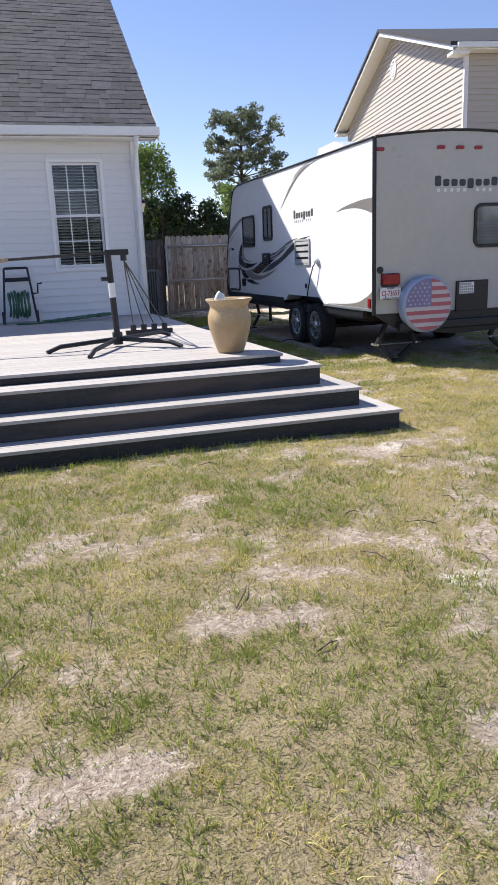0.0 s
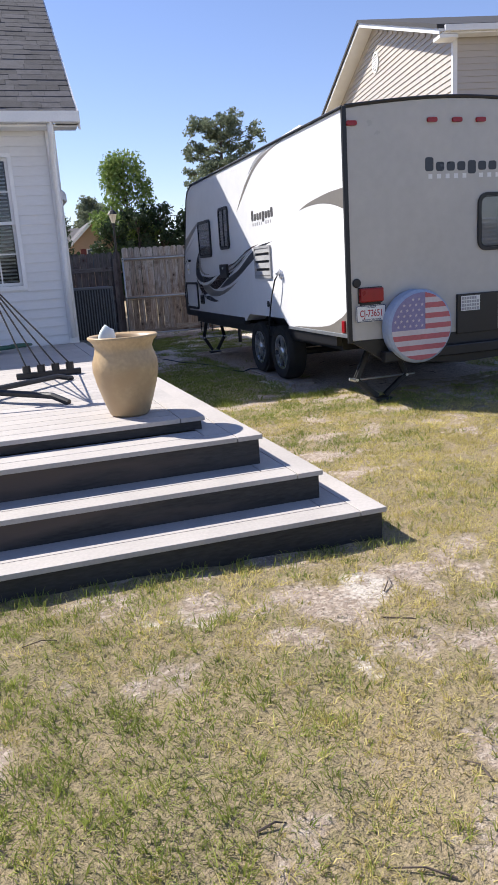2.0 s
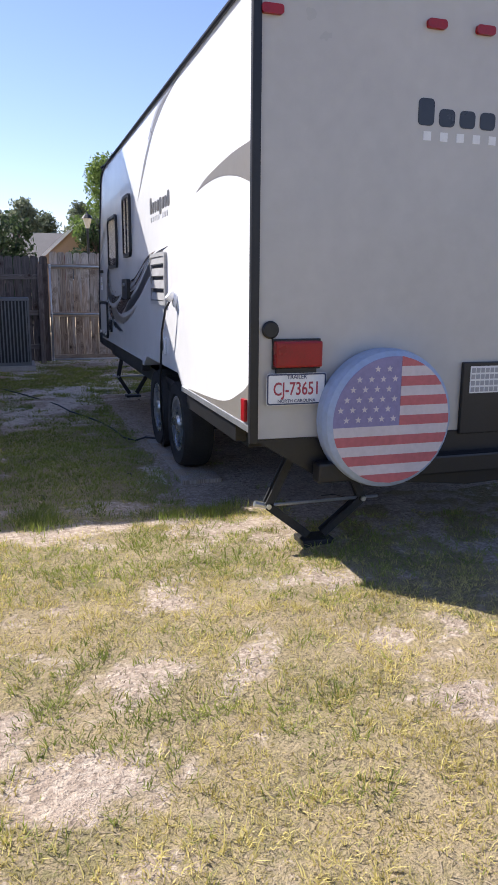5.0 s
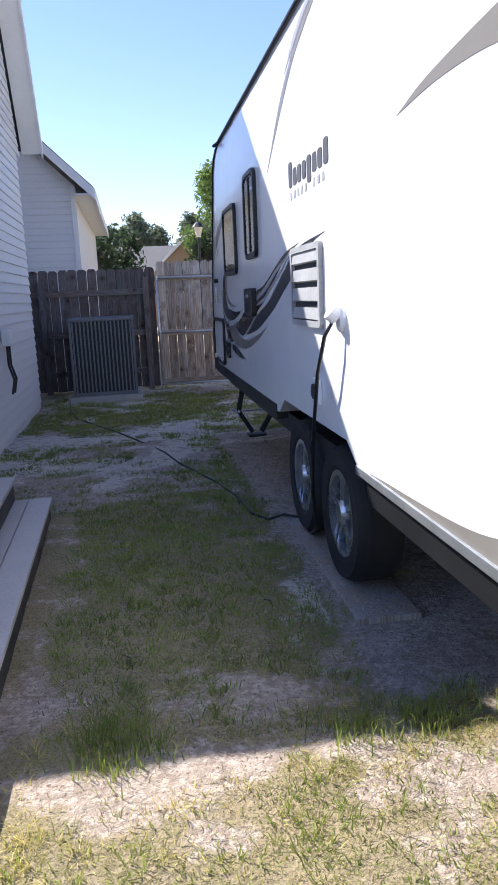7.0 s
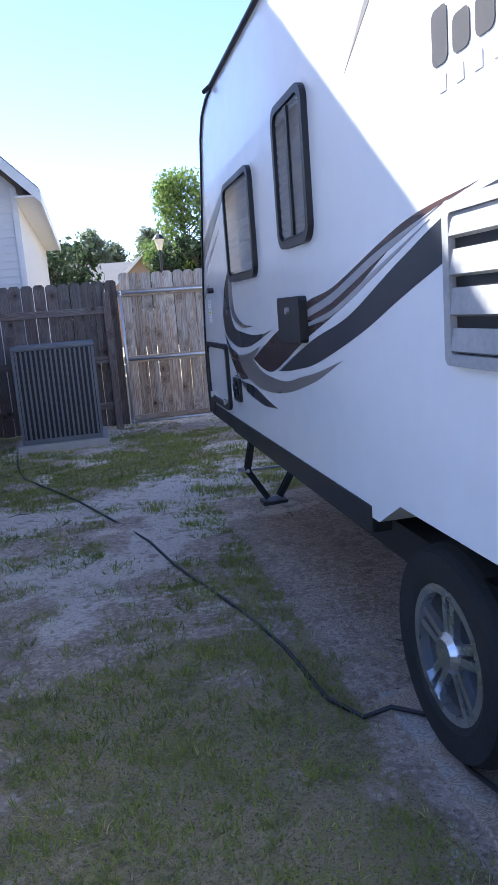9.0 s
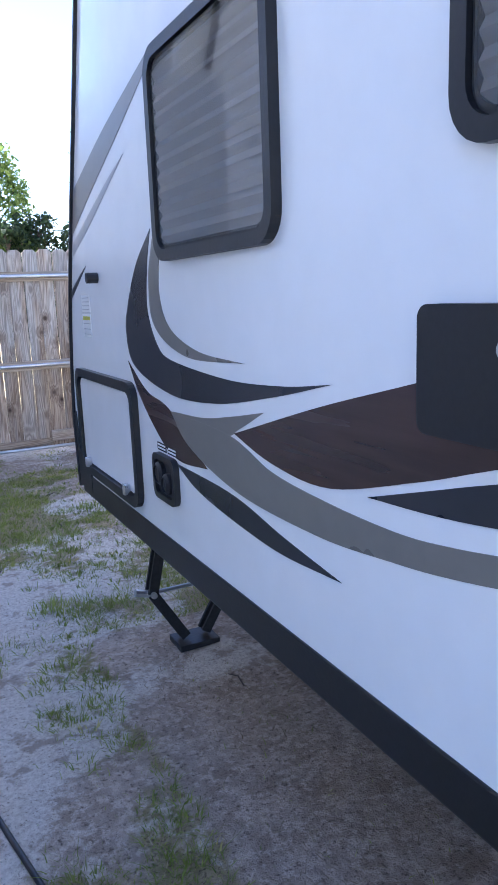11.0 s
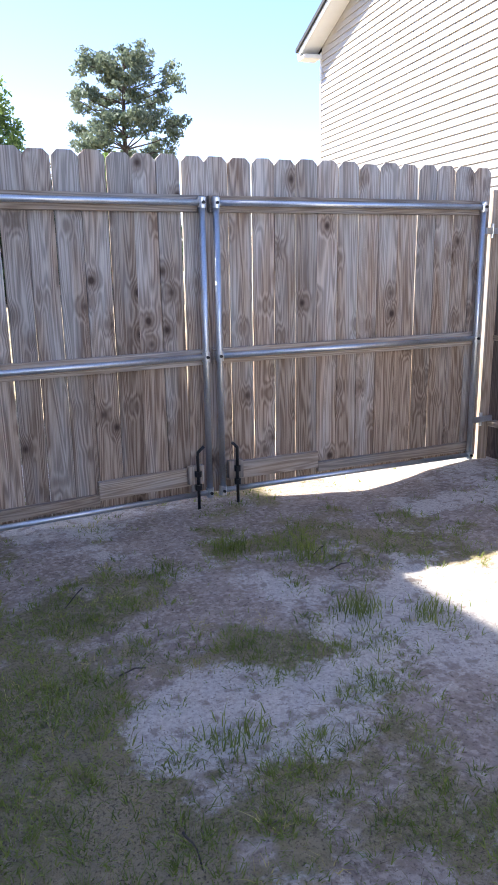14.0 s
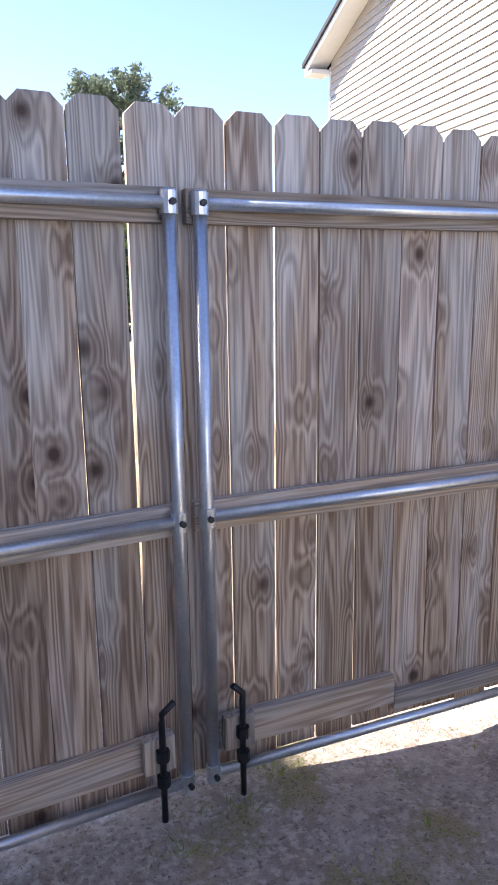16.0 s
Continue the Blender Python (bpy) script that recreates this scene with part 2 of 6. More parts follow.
def ground_material():
    m = bpy.data.materials.new("lawn_soil")
    m.use_nodes = True
    t = m.node_tree
    n, link = t.nodes, t.links.new
    b = n["Principled BSDF"]
    co = n.new("ShaderNodeTexCoord")

    def tex(scale, detail=6.0, rough=0.6):
        x = n.new("ShaderNodeTexNoise")
        x.inputs["Scale"].default_value, x.inputs["Detail"].default_value = scale, detail
        x.inputs["Roughness"].default_value = rough
        link(co.outputs["Object"], x.inputs["Vector"])
        return x.outputs["Fac"]

    def ranged(v, lo, hi, a=0.0, c=1.0):
        x = n.new("ShaderNodeMapRange")
        for key, val in (("From Min", lo), ("From Max", hi), ("To Min", a), ("To Max", c)):
            x.inputs[key].default_value = val
        link(v, x.inputs["Value"])
        return x.outputs[0]

    def mixed(f, a, c):
        x = n.new("ShaderNodeMix")
        x.data_type = "RGBA"
        link(f, x.inputs["Factor"])
        for key, val in (("A", a), ("B", c)):
            if isinstance(val, tuple):
                x.inputs[key].default_value = (*val, 1)
            else:
                link(val, x.inputs[key])
        return x.outputs["Result"]

    def maths(op, a, c):
        x = n.new("ShaderNodeMath")
        x.operation = op
        for i, val in enumerate((a, c)):
            if isinstance(val, float):
                x.inputs[i].default_value = val
            else:
                link(val, x.inputs[i])
        return x.outputs[0]

    def layer(key):
        x = n.new("ShaderNodeAttribute")
        x.attribute_name = key
        return x.outputs["Fac"]

    turf = mixed(ranged(tex(1.7), 0.4, 0.6), (0.26, 0.225, 0.115), (0.39, 0.31, 0.185))
    turf = mixed(ranged(tex(38), 0.42, 0.62), turf, (0.40, 0.32, 0.20))
    turf = mixed(ranged(tex(110), 0.52, 0.68), turf, (0.13, 0.105, 0.07))
    dirt = mixed(ranged(tex(9), 0.35, 0.65), (0.34, 0.265, 0.205), (0.50, 0.405, 0.325))
    dirt = mixed(ranged(tex(34), 0.48, 0.6), dirt, (0.58, 0.485, 0.395))
    dirt = mixed(ranged(tex(70), 0.54, 0.7), dirt, (0.17, 0.13, 0.10))
    sand = mixed(ranged(tex(60), 0.4, 0.68), (0.76, 0.69, 0.60), (0.56, 0.48, 0.395))
    sand = mixed(ranged(tex(14), 0.54, 0.64), sand, (0.42, 0.34, 0.27))
    sand = mixed(ranged(tex(95), 0.57, 0.7), sand, (0.25, 0.20, 0.155))
    ragged = maths("ADD", maths("ADD", maths("MULTIPLY", tex(6.0, 7.0, 0.7), 0.9), maths("MULTIPLY", tex(17.0), 0.6)), maths("MULTIPLY", tex(40.0), 0.6))
    base = mixed(ranged(maths("ADD", layer("bare"), ragged), 1.4, 1.7), turf, dirt)
    base = mixed(ranged(maths("ADD", layer("sand"), ragged), 1.38, 1.6), base, sand)
    link(base, b.inputs["Base Color"])
    b.inputs["Roughness"].default_value = 0.95
    b.inputs["Specular IOR Level"].default_value = 0.15
    h = maths("ADD", tex(45), maths("MULTIPLY", tex(170), 0.5))
    bp = n.new("ShaderNodeBump")
    bp.inputs["Strength"].default_value, bp.inputs["Distance"].default_value = 0.9, 0.025
    link(h, bp.inputs["Height"])
    link(bp.outputs[0], b.inputs["Normal"])
    return m


M_GROUND = ground_material()
M_FIBRE = material("white_fibreglass", (0.84, 0.84, 0.84), 0.22, vary=0.03, scale=1.2, fine=9, bump=0.015, coat=0.3)
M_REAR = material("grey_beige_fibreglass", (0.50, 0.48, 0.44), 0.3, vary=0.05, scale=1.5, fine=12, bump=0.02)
M_BLACK = material("black_plastic", (0.011, 0.011, 0.013), 0.42, vary=0.25, scale=4, fine=80, bump=0.06)
M_RUBBER = material("tyre_rubber", (0.022, 0.021, 0.02), 0.8, vary=0.3, scale=8, fine=90, bump=0.3)
M_ALLOY = material("alloy", (0.62, 0.63, 0.65), 0.28, 0.9, vary=0.06, scale=9, fine=70, bump=0.03)
M_STEEL = material("galvanised_steel", (0.62, 0.64, 0.66), 0.36, 0.85, vary=0.12, scale=14, fine=130, bump=0.05)
M_DARKSTEEL = material("dark_painted_steel", (0.03, 0.03, 0.032), 0.5, 0.3, vary=0.3, scale=9, fine=70, bump=0.1)
M_G_BLACK = material("black_vinyl", (0.025, 0.027, 0.034), 0.28, vary=0.12, scale=2, fine=25, bump=0.01)
M_G_GREY = material("warm_grey_vinyl", (0.20, 0.185, 0.165), 0.3, vary=0.06, scale=2, fine=25, bump=0.01)
M_G_DARK = material("dark_grey_vinyl", (0.085, 0.08, 0.075), 0.3, vary=0.1, scale=2, fine=25, bump=0.01)
M_G_BROWN = material("maroon_vinyl", (0.06, 0.032, 0.027), 0.26, vary=0.3, scale=1.5, fine=6, bump=0.01, stretch=(1, 0.4, 6))
M_G_SILVER = material("silver_grey_vinyl", (0.36, 0.36, 0.37), 0.3, vary=0.1, scale=2, fine=25, bump=0.01)
M_REDLENS = material("red_lens", (0.30, 0.004, 0.008), 0.3, vary=0.2, scale=10, fine=120, bump=0.05)
M_PLATE = material("plate_white", (0.78, 0.78, 0.76), 0.35, vary=0.05, scale=20, fine=90, bump=0.02)
M_PLATE_RED = material("plate_red_ink", (0.42, 0.05, 0.07), 0.4, vary=0.1, bump=0)
M_INK = material("dark_ink", (0.05, 0.06, 0.12), 0.4, vary=0.1, bump=0)
M_COVER = material("faded_vinyl_white", (0.62, 0.55, 0.55), 0.5, vary=0.08, scale=6, fine=40, bump=0.1)
M_COVER_RED = material("faded_vinyl_red", (0.50, 0.13, 0.14), 0.5, vary=0.12, scale=6, fine=40, bump=0.08)
M_COVER_BLUE = material("faded_vinyl_blue", (0.25, 0.22, 0.38), 0.5, vary=0.12, scale=6, fine=40, bump=0.08)
M_COVER_RIM = material("faded_vinyl_rim", (0.36, 0.43, 0.56), 0.5, vary=0.1, scale=6, fine=40, bump=0.1)
M_GLASS_DARK = glass_material("tinted_glass", (0.60, 0.60, 0.61))
M_GLASS = glass_material("window_glass", (0.82, 0.86, 0.86))
M_VENT = material("grey_vent_plastic", (0.37, 0.37, 0.37), 0.45, vary=0.16, scale=6, fine=50, bump=0.05)
M_BLIND = material("pleated_blind", (0.60, 0.58, 0.56), 0.8, vary=0.06, bump=0.05)
M_INTERIOR = material("dim_interior", (0.10, 0.09, 0.08), 0.9, vary=0.2)
M_SIDING = material("white_vinyl_siding", (0.72, 0.72, 0.715), 0.45, vary=0.04, scale=1.5, fine=40, bump=0.05, stretch=(0.3, 0.3, 1))
M_SIDING_TAN = material("cream_vinyl_siding", (0.46, 0.42, 0.37), 0.5, vary=0.05, scale=1.5, fine=40, bump=0.05)
M_TRIM = material("white_trim", (0.80, 0.80, 0.79), 0.4, vary=0.05, scale=5, fine=50, bump=0.04)
M_SHINGLE = material("grey_shingle", (0.085, 0.082, 0.09), 0.92, vary=0.3, scale=9, fine=160, bump=0.5, per_island=0.28)
M_ROOF_FAR = material("dark_shingle", (0.045, 0.045, 0.05), 0.9, vary=0.25, scale=3, fine=60, bump=0.3)
M_DECK = material("grey_composite_decking", (0.44, 0.405, 0.375), 0.7, vary=0.1, scale=3, fine=60, bump=0.12, stretch=(1, 1, 1), per_object=0.07)
M_RISER = material("dark_riser", (0.032, 0.03, 0.029), 0.65, vary=0.45, scale=2.5, fine=50, bump=0.2, stretch=(0.4, 1, 2), second=(0.075, 0.055, 0.045))
M_PICKET = wood_material("weathered_picket", (0.52, 0.405, 0.30), (0.22, 0.15, 0.105), (0.60, 0.56, 0.51))
M_RAIL = wood_material("pine_rail", (0.48, 0.385, 0.29), (0.28, 0.205, 0.145), (0.45, 0.415, 0.375), knots=False)
# darker copy of the picket wood; on the side fence it stands for shade
M_FENCE_DARK = wood_material("darkened_picket", (0.19, 0.155, 0.14), (0.10, 0.078, 0.07), (0.20, 0.185, 0.18))
M_POT = material("tan_glazed_clay", (0.46, 0.33, 0.18), 0.42, vary=0.16, scale=5, fine=45, bump=0.08, second=(0.38, 0.26, 0.14))
M_BAG = material("pale_plastic_bag", (0.66, 0.72, 0.72), 0.4, vary=0.1, scale=9, fine=40, bump=0.25)
M_HOSE = material("green_garden_hose", (0.05, 0.13, 0.075), 0.45, vary=0.25, scale=14, fine=90, bump=0.1)
M_AC = material("dark_grey_enamel", (0.15, 0.16, 0.175), 0.5, 0.2, vary=0.15, scale=5, fine=60, bump=0.08)
M_CONCRETE = material("concrete_pad", (0.38, 0.37, 0.35), 0.9, vary=0.15, scale=6, fine=90, bump=0.3)
M_BARK = material("pine_bark", (0.10, 0.075, 0.06), 0.9, vary=0.4, scale=5, fine=40, bump=0.6, stretch=(1, 1, 0.3))
M_PINE = leaf_material("pine_needles", (0.12, 0.155, 0.10), (0.25, 0.28, 0.18))
M_LEAF = leaf_material("fresh_leaves", (0.10, 0.17, 0.04), (0.24, 0.32, 0.09))
M_LEAF_DARK = leaf_material("dark_evergreen_leaves", (0.022, 0.045, 0.02), (0.06, 0.09, 0.04))
M_GRASS = leaf_material("green_grass", (0.10, 0.15, 0.026), (0.44, 0.47, 0.115), tufted=True)
M_STRAW = leaf_material("dry_straw_grass", (0.30, 0.25, 0.07), (0.86, 0.74, 0.30), 0.7, tufted=True)
M_STRAWDEAD = leaf_material("dead_thatch", (0.17, 0.125, 0.08), (0.54, 0.45, 0.32), 0.8, tufted=True)
M_SHUTTER = material("dark_red_shutter", (0.16, 0.035, 0.03), 0.6, vary=0.1)
M_LAMPGLASS = material("frosted_lamp_glass", (0.70, 0.66, 0.55), 0.4, vary=0.05)
M_ROOFWHITE = material("white_roof_membrane", (0.74, 0.74, 0.73), 0.6, vary=0.06)

# ---- building blocks ----


def thing(name, loc, label, category, group="", kind=""):
    e = new(name)
    e.location = loc
    e.empty_display_size = 0.1
    return tagged(e, label, category, group, kind)


def part(name, bm, mat, parent=None, label="", smooth=False, flip=True):
    """Links a bmesh, in world coordinates, as one mesh object under a thing or a part."""
    me = bpy.data.meshes.new(name)
    if flip:
        bmesh.ops.recalc_face_normals(bm, faces=bm.faces)
    bm.to_mesh(me)
    bm.free()
    me.materials.append(mat)
    if smooth:
        for p in me.polygons:
            p.use_smooth = True
    ob = new(name, me)
    if parent:
        ob.parent = parent
        if parent.type == "EMPTY":
            ob.matrix_parent_inverse = Matrix.Translation(parent.location).inverted()
    if label:
        ob["label"] = label
    return ob


def piece(name, me, m, parent):
    """One of many alike pieces: an object of its own on shared mesh data, at the world pose m."""
    ob = new(name, me)
    ob.parent = parent
    if parent.type == "EMPTY":
        ob.matrix_parent_inverse = Matrix.Translation(parent.location).inverted()
    ob.matrix_basis = m
    return ob


def box(bm, x0, x1, y0, y1, z0, z1, bevel=0.0):
    v = [bm.verts.new((x, y, z)) for x in (x0, x1) for y in (y0, y1) for z in (z0, z1)]
    faces = [bm.faces.new([v[i] for i in q]) for q in ((0, 1, 3, 2), (4, 6, 7, 5), (0, 4, 5, 1), (2, 3, 7, 6), (0, 2, 6, 4), (1, 5, 7, 3))]
    if bevel:
        edges = list({e for f in faces for e in f.edges})
        bmesh.ops.bevel(bm, geom=edges, offset=bevel, segments=2, affect="EDGES", profile=0.6)
    return bm


def nb():
    return bmesh.new()


def tube(bm, pts, r, seg=10, r1=None, caps=True):
    """A round bar through points; r to r1 from end to end."""
    pts = [Vector(p) for p in pts]
    rings = []
    up = Vector((0.31, 0.17, 0.93)).normalized()
    for i, p in enumerate(pts):
        d = (pts[min(i + 1, len(pts) - 1)] - pts[max(i - 1, 0)]).normalized()
        a = d.cross(up)
        if a.length < 0.05:
            a = d.cross(Vector((1, 0, 0)))
        a.normalize()
        c = d.cross(a)
        rr = r if r1 is None else r + (r1 - r) * i / (len(pts) - 1)
        rings.append([bm.verts.new(p + rr * (math.cos(k * math.tau / seg) * a + math.sin(k * math.tau / seg) * c)) for k in range(seg)])
    for q, s in zip(rings, rings[1:]):
        for k in range(seg):
            bm.faces.new((q[k], q[(k + 1) % seg], s[(k + 1) % seg], s[k]))
    if caps:
        bm.faces.new(rings[0][::-1])
        bm.faces.new(rings[-1])
    return bm


def prism(bm, pts, axis, d0, d1):
    """An outline pushed through from d0 to d1 along an axis; the outline's pairs are the other two axes in order."""
    def at(p, d):
        return {"x": (d, p[0], p[1]), "y": (p[0], d, p[1]), "z": (p[0], p[1], d)}[axis]
    a = [bm.verts.new(at(p, d0)) for p in pts]
    b = [bm.verts.new(at(p, d1)) for p in pts]
    bm.faces.new(a[::-1])
    bm.faces.new(b)
    n = len(pts)
    for i in range(n):
        bm.faces.new((a[i], a[(i + 1) % n], b[(i + 1) % n], b[i]))
    return bm


def lathe(bm, profile, centre, seg=40, axis="z", caps=True):
    """Turns a profile of (radius, height) round an axis."""
    rings = []
    for r, h in profile:
        ring = []
        for k in range(seg):
            c, s = r * math.cos(k * math.tau / seg), r * math.sin(k * math.tau / seg)
            p = {"z": (c, s, h), "y": (c, h, s), "x": (h, c, s)}[axis]
            ring.append(bm.verts.new(Vector(centre) + Vector(p)))
        rings.append(ring)
    for q, s in zip(rings, rings[1:]):
        for k in range(seg):
            bm.faces.new((q[k], q[(k + 1) % seg], s[(k + 1) % seg], s[k]))
    if caps:
        bm.faces.new(rings[0])
        bm.faces.new(rings[-1])
    return bm


def rounded(u0, u1, v0, v1, r, n=6):
    """The outline of a rectangle with round corners."""
    out = []
    for cu, cv, a0 in ((u1 - r, v1 - r, 0), (u0 + r, v1 - r, 90), (u0 + r, v0 + r, 180), (u1 - r, v0 + r, 270)):
        for k in range(n + 1):
            a = radians(a0 + 90 * k / n)
            out.append((cu + r * math.cos(a), cv + r * math.sin(a)))
    return out


def ring(bm, outer, inner, axis, d0, d1):
    """A frame between two outlines with the same number of points."""
    def at(p, d):
        return {"x": (d, p[0], p[1]), "y": (p[0], d, p[1]), "z": (p[0], p[1], d)}[axis]
    rows = [[bm.verts.new(at(p, d)) for p in pts] for pts, d in ((outer, d0), (outer, d1), (inner, d1), (inner, d0))]
    n = len(outer)
    for a, b in zip(rows, rows[1:] + rows[:1]):
        for i in range(n):
            bm.faces.new((a[i], a[(i + 1) % n], b[(i + 1) % n], b[i]))
    return bm


def flowing(p, n=8):
    """Points along a smooth curve that passes through the given ones."""
    q = [Vector(v) for v in p]
    q = [2 * q[0] - q[1]] + q + [2 * q[-1] - q[-2]]
    out = []
    for i in range(1, len(q) - 2):
        a, b, c, d = q[i - 1:i + 3]
        for k in range(n):
            t = k / n
            v = 0.5 * (2 * b + (c - a) * t + (2 * a - 5 * b + 4 * c - d) * t * t + (3 * b - a - 3 * c + d) * t ** 3)
            out.append((v.x, v.y))
    return out + [tuple(q[-2])]


def stretched(pts, n):
    """The same curve with n points at even steps."""
    v = [Vector(p) for p in pts]
    run = [0.0]
    for a, b in zip(v, v[1:]):
        run.append(run[-1] + (b - a).length)
    out, j = [], 0
    for k in range(n):
        d = run[-1] * k / (n - 1)
        while j < len(run) - 2 and run[j + 1] < d:
            j += 1
        f = (d - run[j]) / max(1e-9, run[j + 1] - run[j])
        out.append(tuple(v[j].lerp(v[j + 1], min(1, f))))
    return out


def lettering(text, size, m, mat, parent, name="lettering"):
    c = bpy.data.curves.new(name, "FONT")
    c.body, c.size, c.extrude, c.align_x, c.align_y = text, size, 0.0006, "CENTER", "CENTER"
    c.offset = size * 0.012
    c.resolution_u = 3
    tmp = bpy.data.objects.new(name, c)
    scene.collection.objects.link(tmp)
    me = bpy.data.meshes.new_from_object(tmp.evaluated_get(bpy.context.evaluated_depsgraph_get()))
    bpy.data.objects.remove(tmp)
    me.materials.clear()
    me.materials.append(mat)
    ob = new(name, me)
    ob.parent = parent
    if parent.type == "EMPTY":
        ob.matrix_parent_inverse = Matrix.Translation(parent.location).inverted()
    ob.matrix_basis = m
    return ob


rng = np.random.default_rng(7)
lattice = rng.random((64, 64))


def patchy(x, y, size):
    """Smooth random field between 0 and 1 over the plan."""
    x, y = np.asarray(x, float) / size, np.asarray(y, float) / size
    xi, yi = np.floor(x).astype(int), np.floor(y).astype(int)
    fx, fy = x - xi, y - yi
    fx, fy = fx * fx * (3 - 2 * fx), fy * fy * (3 - 2 * fy)
    g = lambda i, j: lattice[i % 64, j % 64]
    return (g(xi, yi) * (1 - fx) + g(xi + 1, yi) * fx) * (1 - fy) + (g(xi, yi + 1) * (1 - fx) + g(xi + 1, yi + 1) * fx) * fy


def ground_height(x, y):
    y = np.asarray(y, float)
    base = np.interp(y, [-50, 5, 8.5, 11.5, 14, 16, 19, 60], [0.0, 0.0, -0.005, 0.005, -0.03, -0.075, -0.06, -0.06])
    near = np.exp(-((y - 9) / 14) ** 2)
    x = np.asarray(x, float)
    base = base - 0.065 * np.exp(-((x - 7.75) / 0.55) ** 2 - ((y - 18.95) / 0.4) ** 2) + 0.05 * np.exp(-((x - 8.65) / 0.35) ** 2 - ((y - 18.5) / 0.5) ** 2)
    base = base + near * 0.016 * (patchy(x + 3, y + 19, 0.13) - 0.5)
    return base + near * (0.03 * (patchy(x, y, 0.9) - 0.5) + 0.022 * (patchy(np.asarray(x) + 7, y, 0.31) - 0.5))


# worn places of the yard as (x, y, half-width, half-depth): pale sand, brown dirt, thick green turf
SANDY = [(3.75, 5.05, 0.45, 0.17), (3.1, 5.1, 0.4, 0.13), (1.38, 4.0, 0.28, 0.2), (2.16, 4.5, 0.2, 0.1), (4.95, 15.3, 0.4, 0.4), (3.6, 14.9, 0.7, 0.35),
         (4.85, 14.0, 0.35, 0.6), (5.85, 17.05, 0.3, 0.2), (7.2, 17.0, 0.7, 0.5), (5.8, 16.25, 0.35, 0.3)]
BROWN = [(4.75, 9.32, 0.8, 0.09), (5.45, 9.1, 0.3, 0.15), (7.75, 18.7, 0.7, 0.35), (4.7, 7.65, 0.3, 0.2), (4.1, 9.8, 0.2, 0.6), (2.0, 2.95, 0.3, 0.15), (2.2, 1.85, 0.3, 0.2), (1.5, 2.3, 0.3, 0.2), (4.9, 9.7, 0.25, 0.15)]
GREEN = [(2.1, 2.3, 0.35, 0.4), (2.6, 4.4, 0.4, 0.3), (4.4, 9.5, 0.16, 0.13), (4.6, 8.0, 0.2, 0.15), (5.35, 17.1, 0.45, 0.5), (4.6, 11.0, 0.7, 0.9), (5.25, 15.2, 0.2, 0.15), (6.2, 17.3, 0.25, 0.2), (4.6, 16.2, 0.5, 0.5), (4.7, 8.75, 0.9, 0.28), (5.1, 16.75, 0.6, 0.6)]


def spots(places, x, y):
    return np.max([np.exp(-((x - px) / rx) ** 2 - ((y - py) / ry) ** 2) for px, py, rx, ry in places], axis=0)


def cover(x, y):
    """How much grass grows here and how sandy the soil is, each from 0 to 1."""
    f = 0.20 * patchy(x, y, 0.85) + 0.32 * patchy(x + 31, y + 5, 0.27) + 0.30 * patchy(x + 9, y + 2, 0.11) + 0.08 * patchy(x + 3, y + 17, 2.3) + 0.10 * patchy(x + 15, y + 8, 0.06)
    worn = np.interp(y, [0, 8, 9.4, 12.0, 12.9, 15.6, 16.5, 19], [-0.13, -0.12, -0.09, -0.06, 0.04, 0.02, -0.05, 0.03])
    under = 0.3 * ((x > 5.3) & (x < 7.8) & (y > 9.5) & (y < 14.8))
    grass = f - worn - under + 0.26 * spots(GREEN, x, y) - 0.26 * spots(BROWN, x, y) - 0.22 * spots(SANDY, x, y)
    g = 0.5 * patchy(x + 13, y + 41, 0.7) + 0.3 * patchy(x + 1, y + 27, 0.25) + 0.2 * patchy(x + 6, y + 12, 0.1)
    dry = np.interp(y, [0, 8, 11.8, 12.8, 15.5, 17, 19.5, 25], [-0.30, -0.30, -0.17, 0.01, 0.00, -0.05, 0.0, 0.0])
    sand = g + dry + 0.27 * spots(SANDY, x, y) - 0.15 * spots(GREEN, x, y) - 0.12 * spots(BROWN, x, y) - 0.6 * under
    return np.clip((grass - 0.36) / 0.3, 0, 1), np.clip((sand - 0.36) / 0.4, 0, 1)


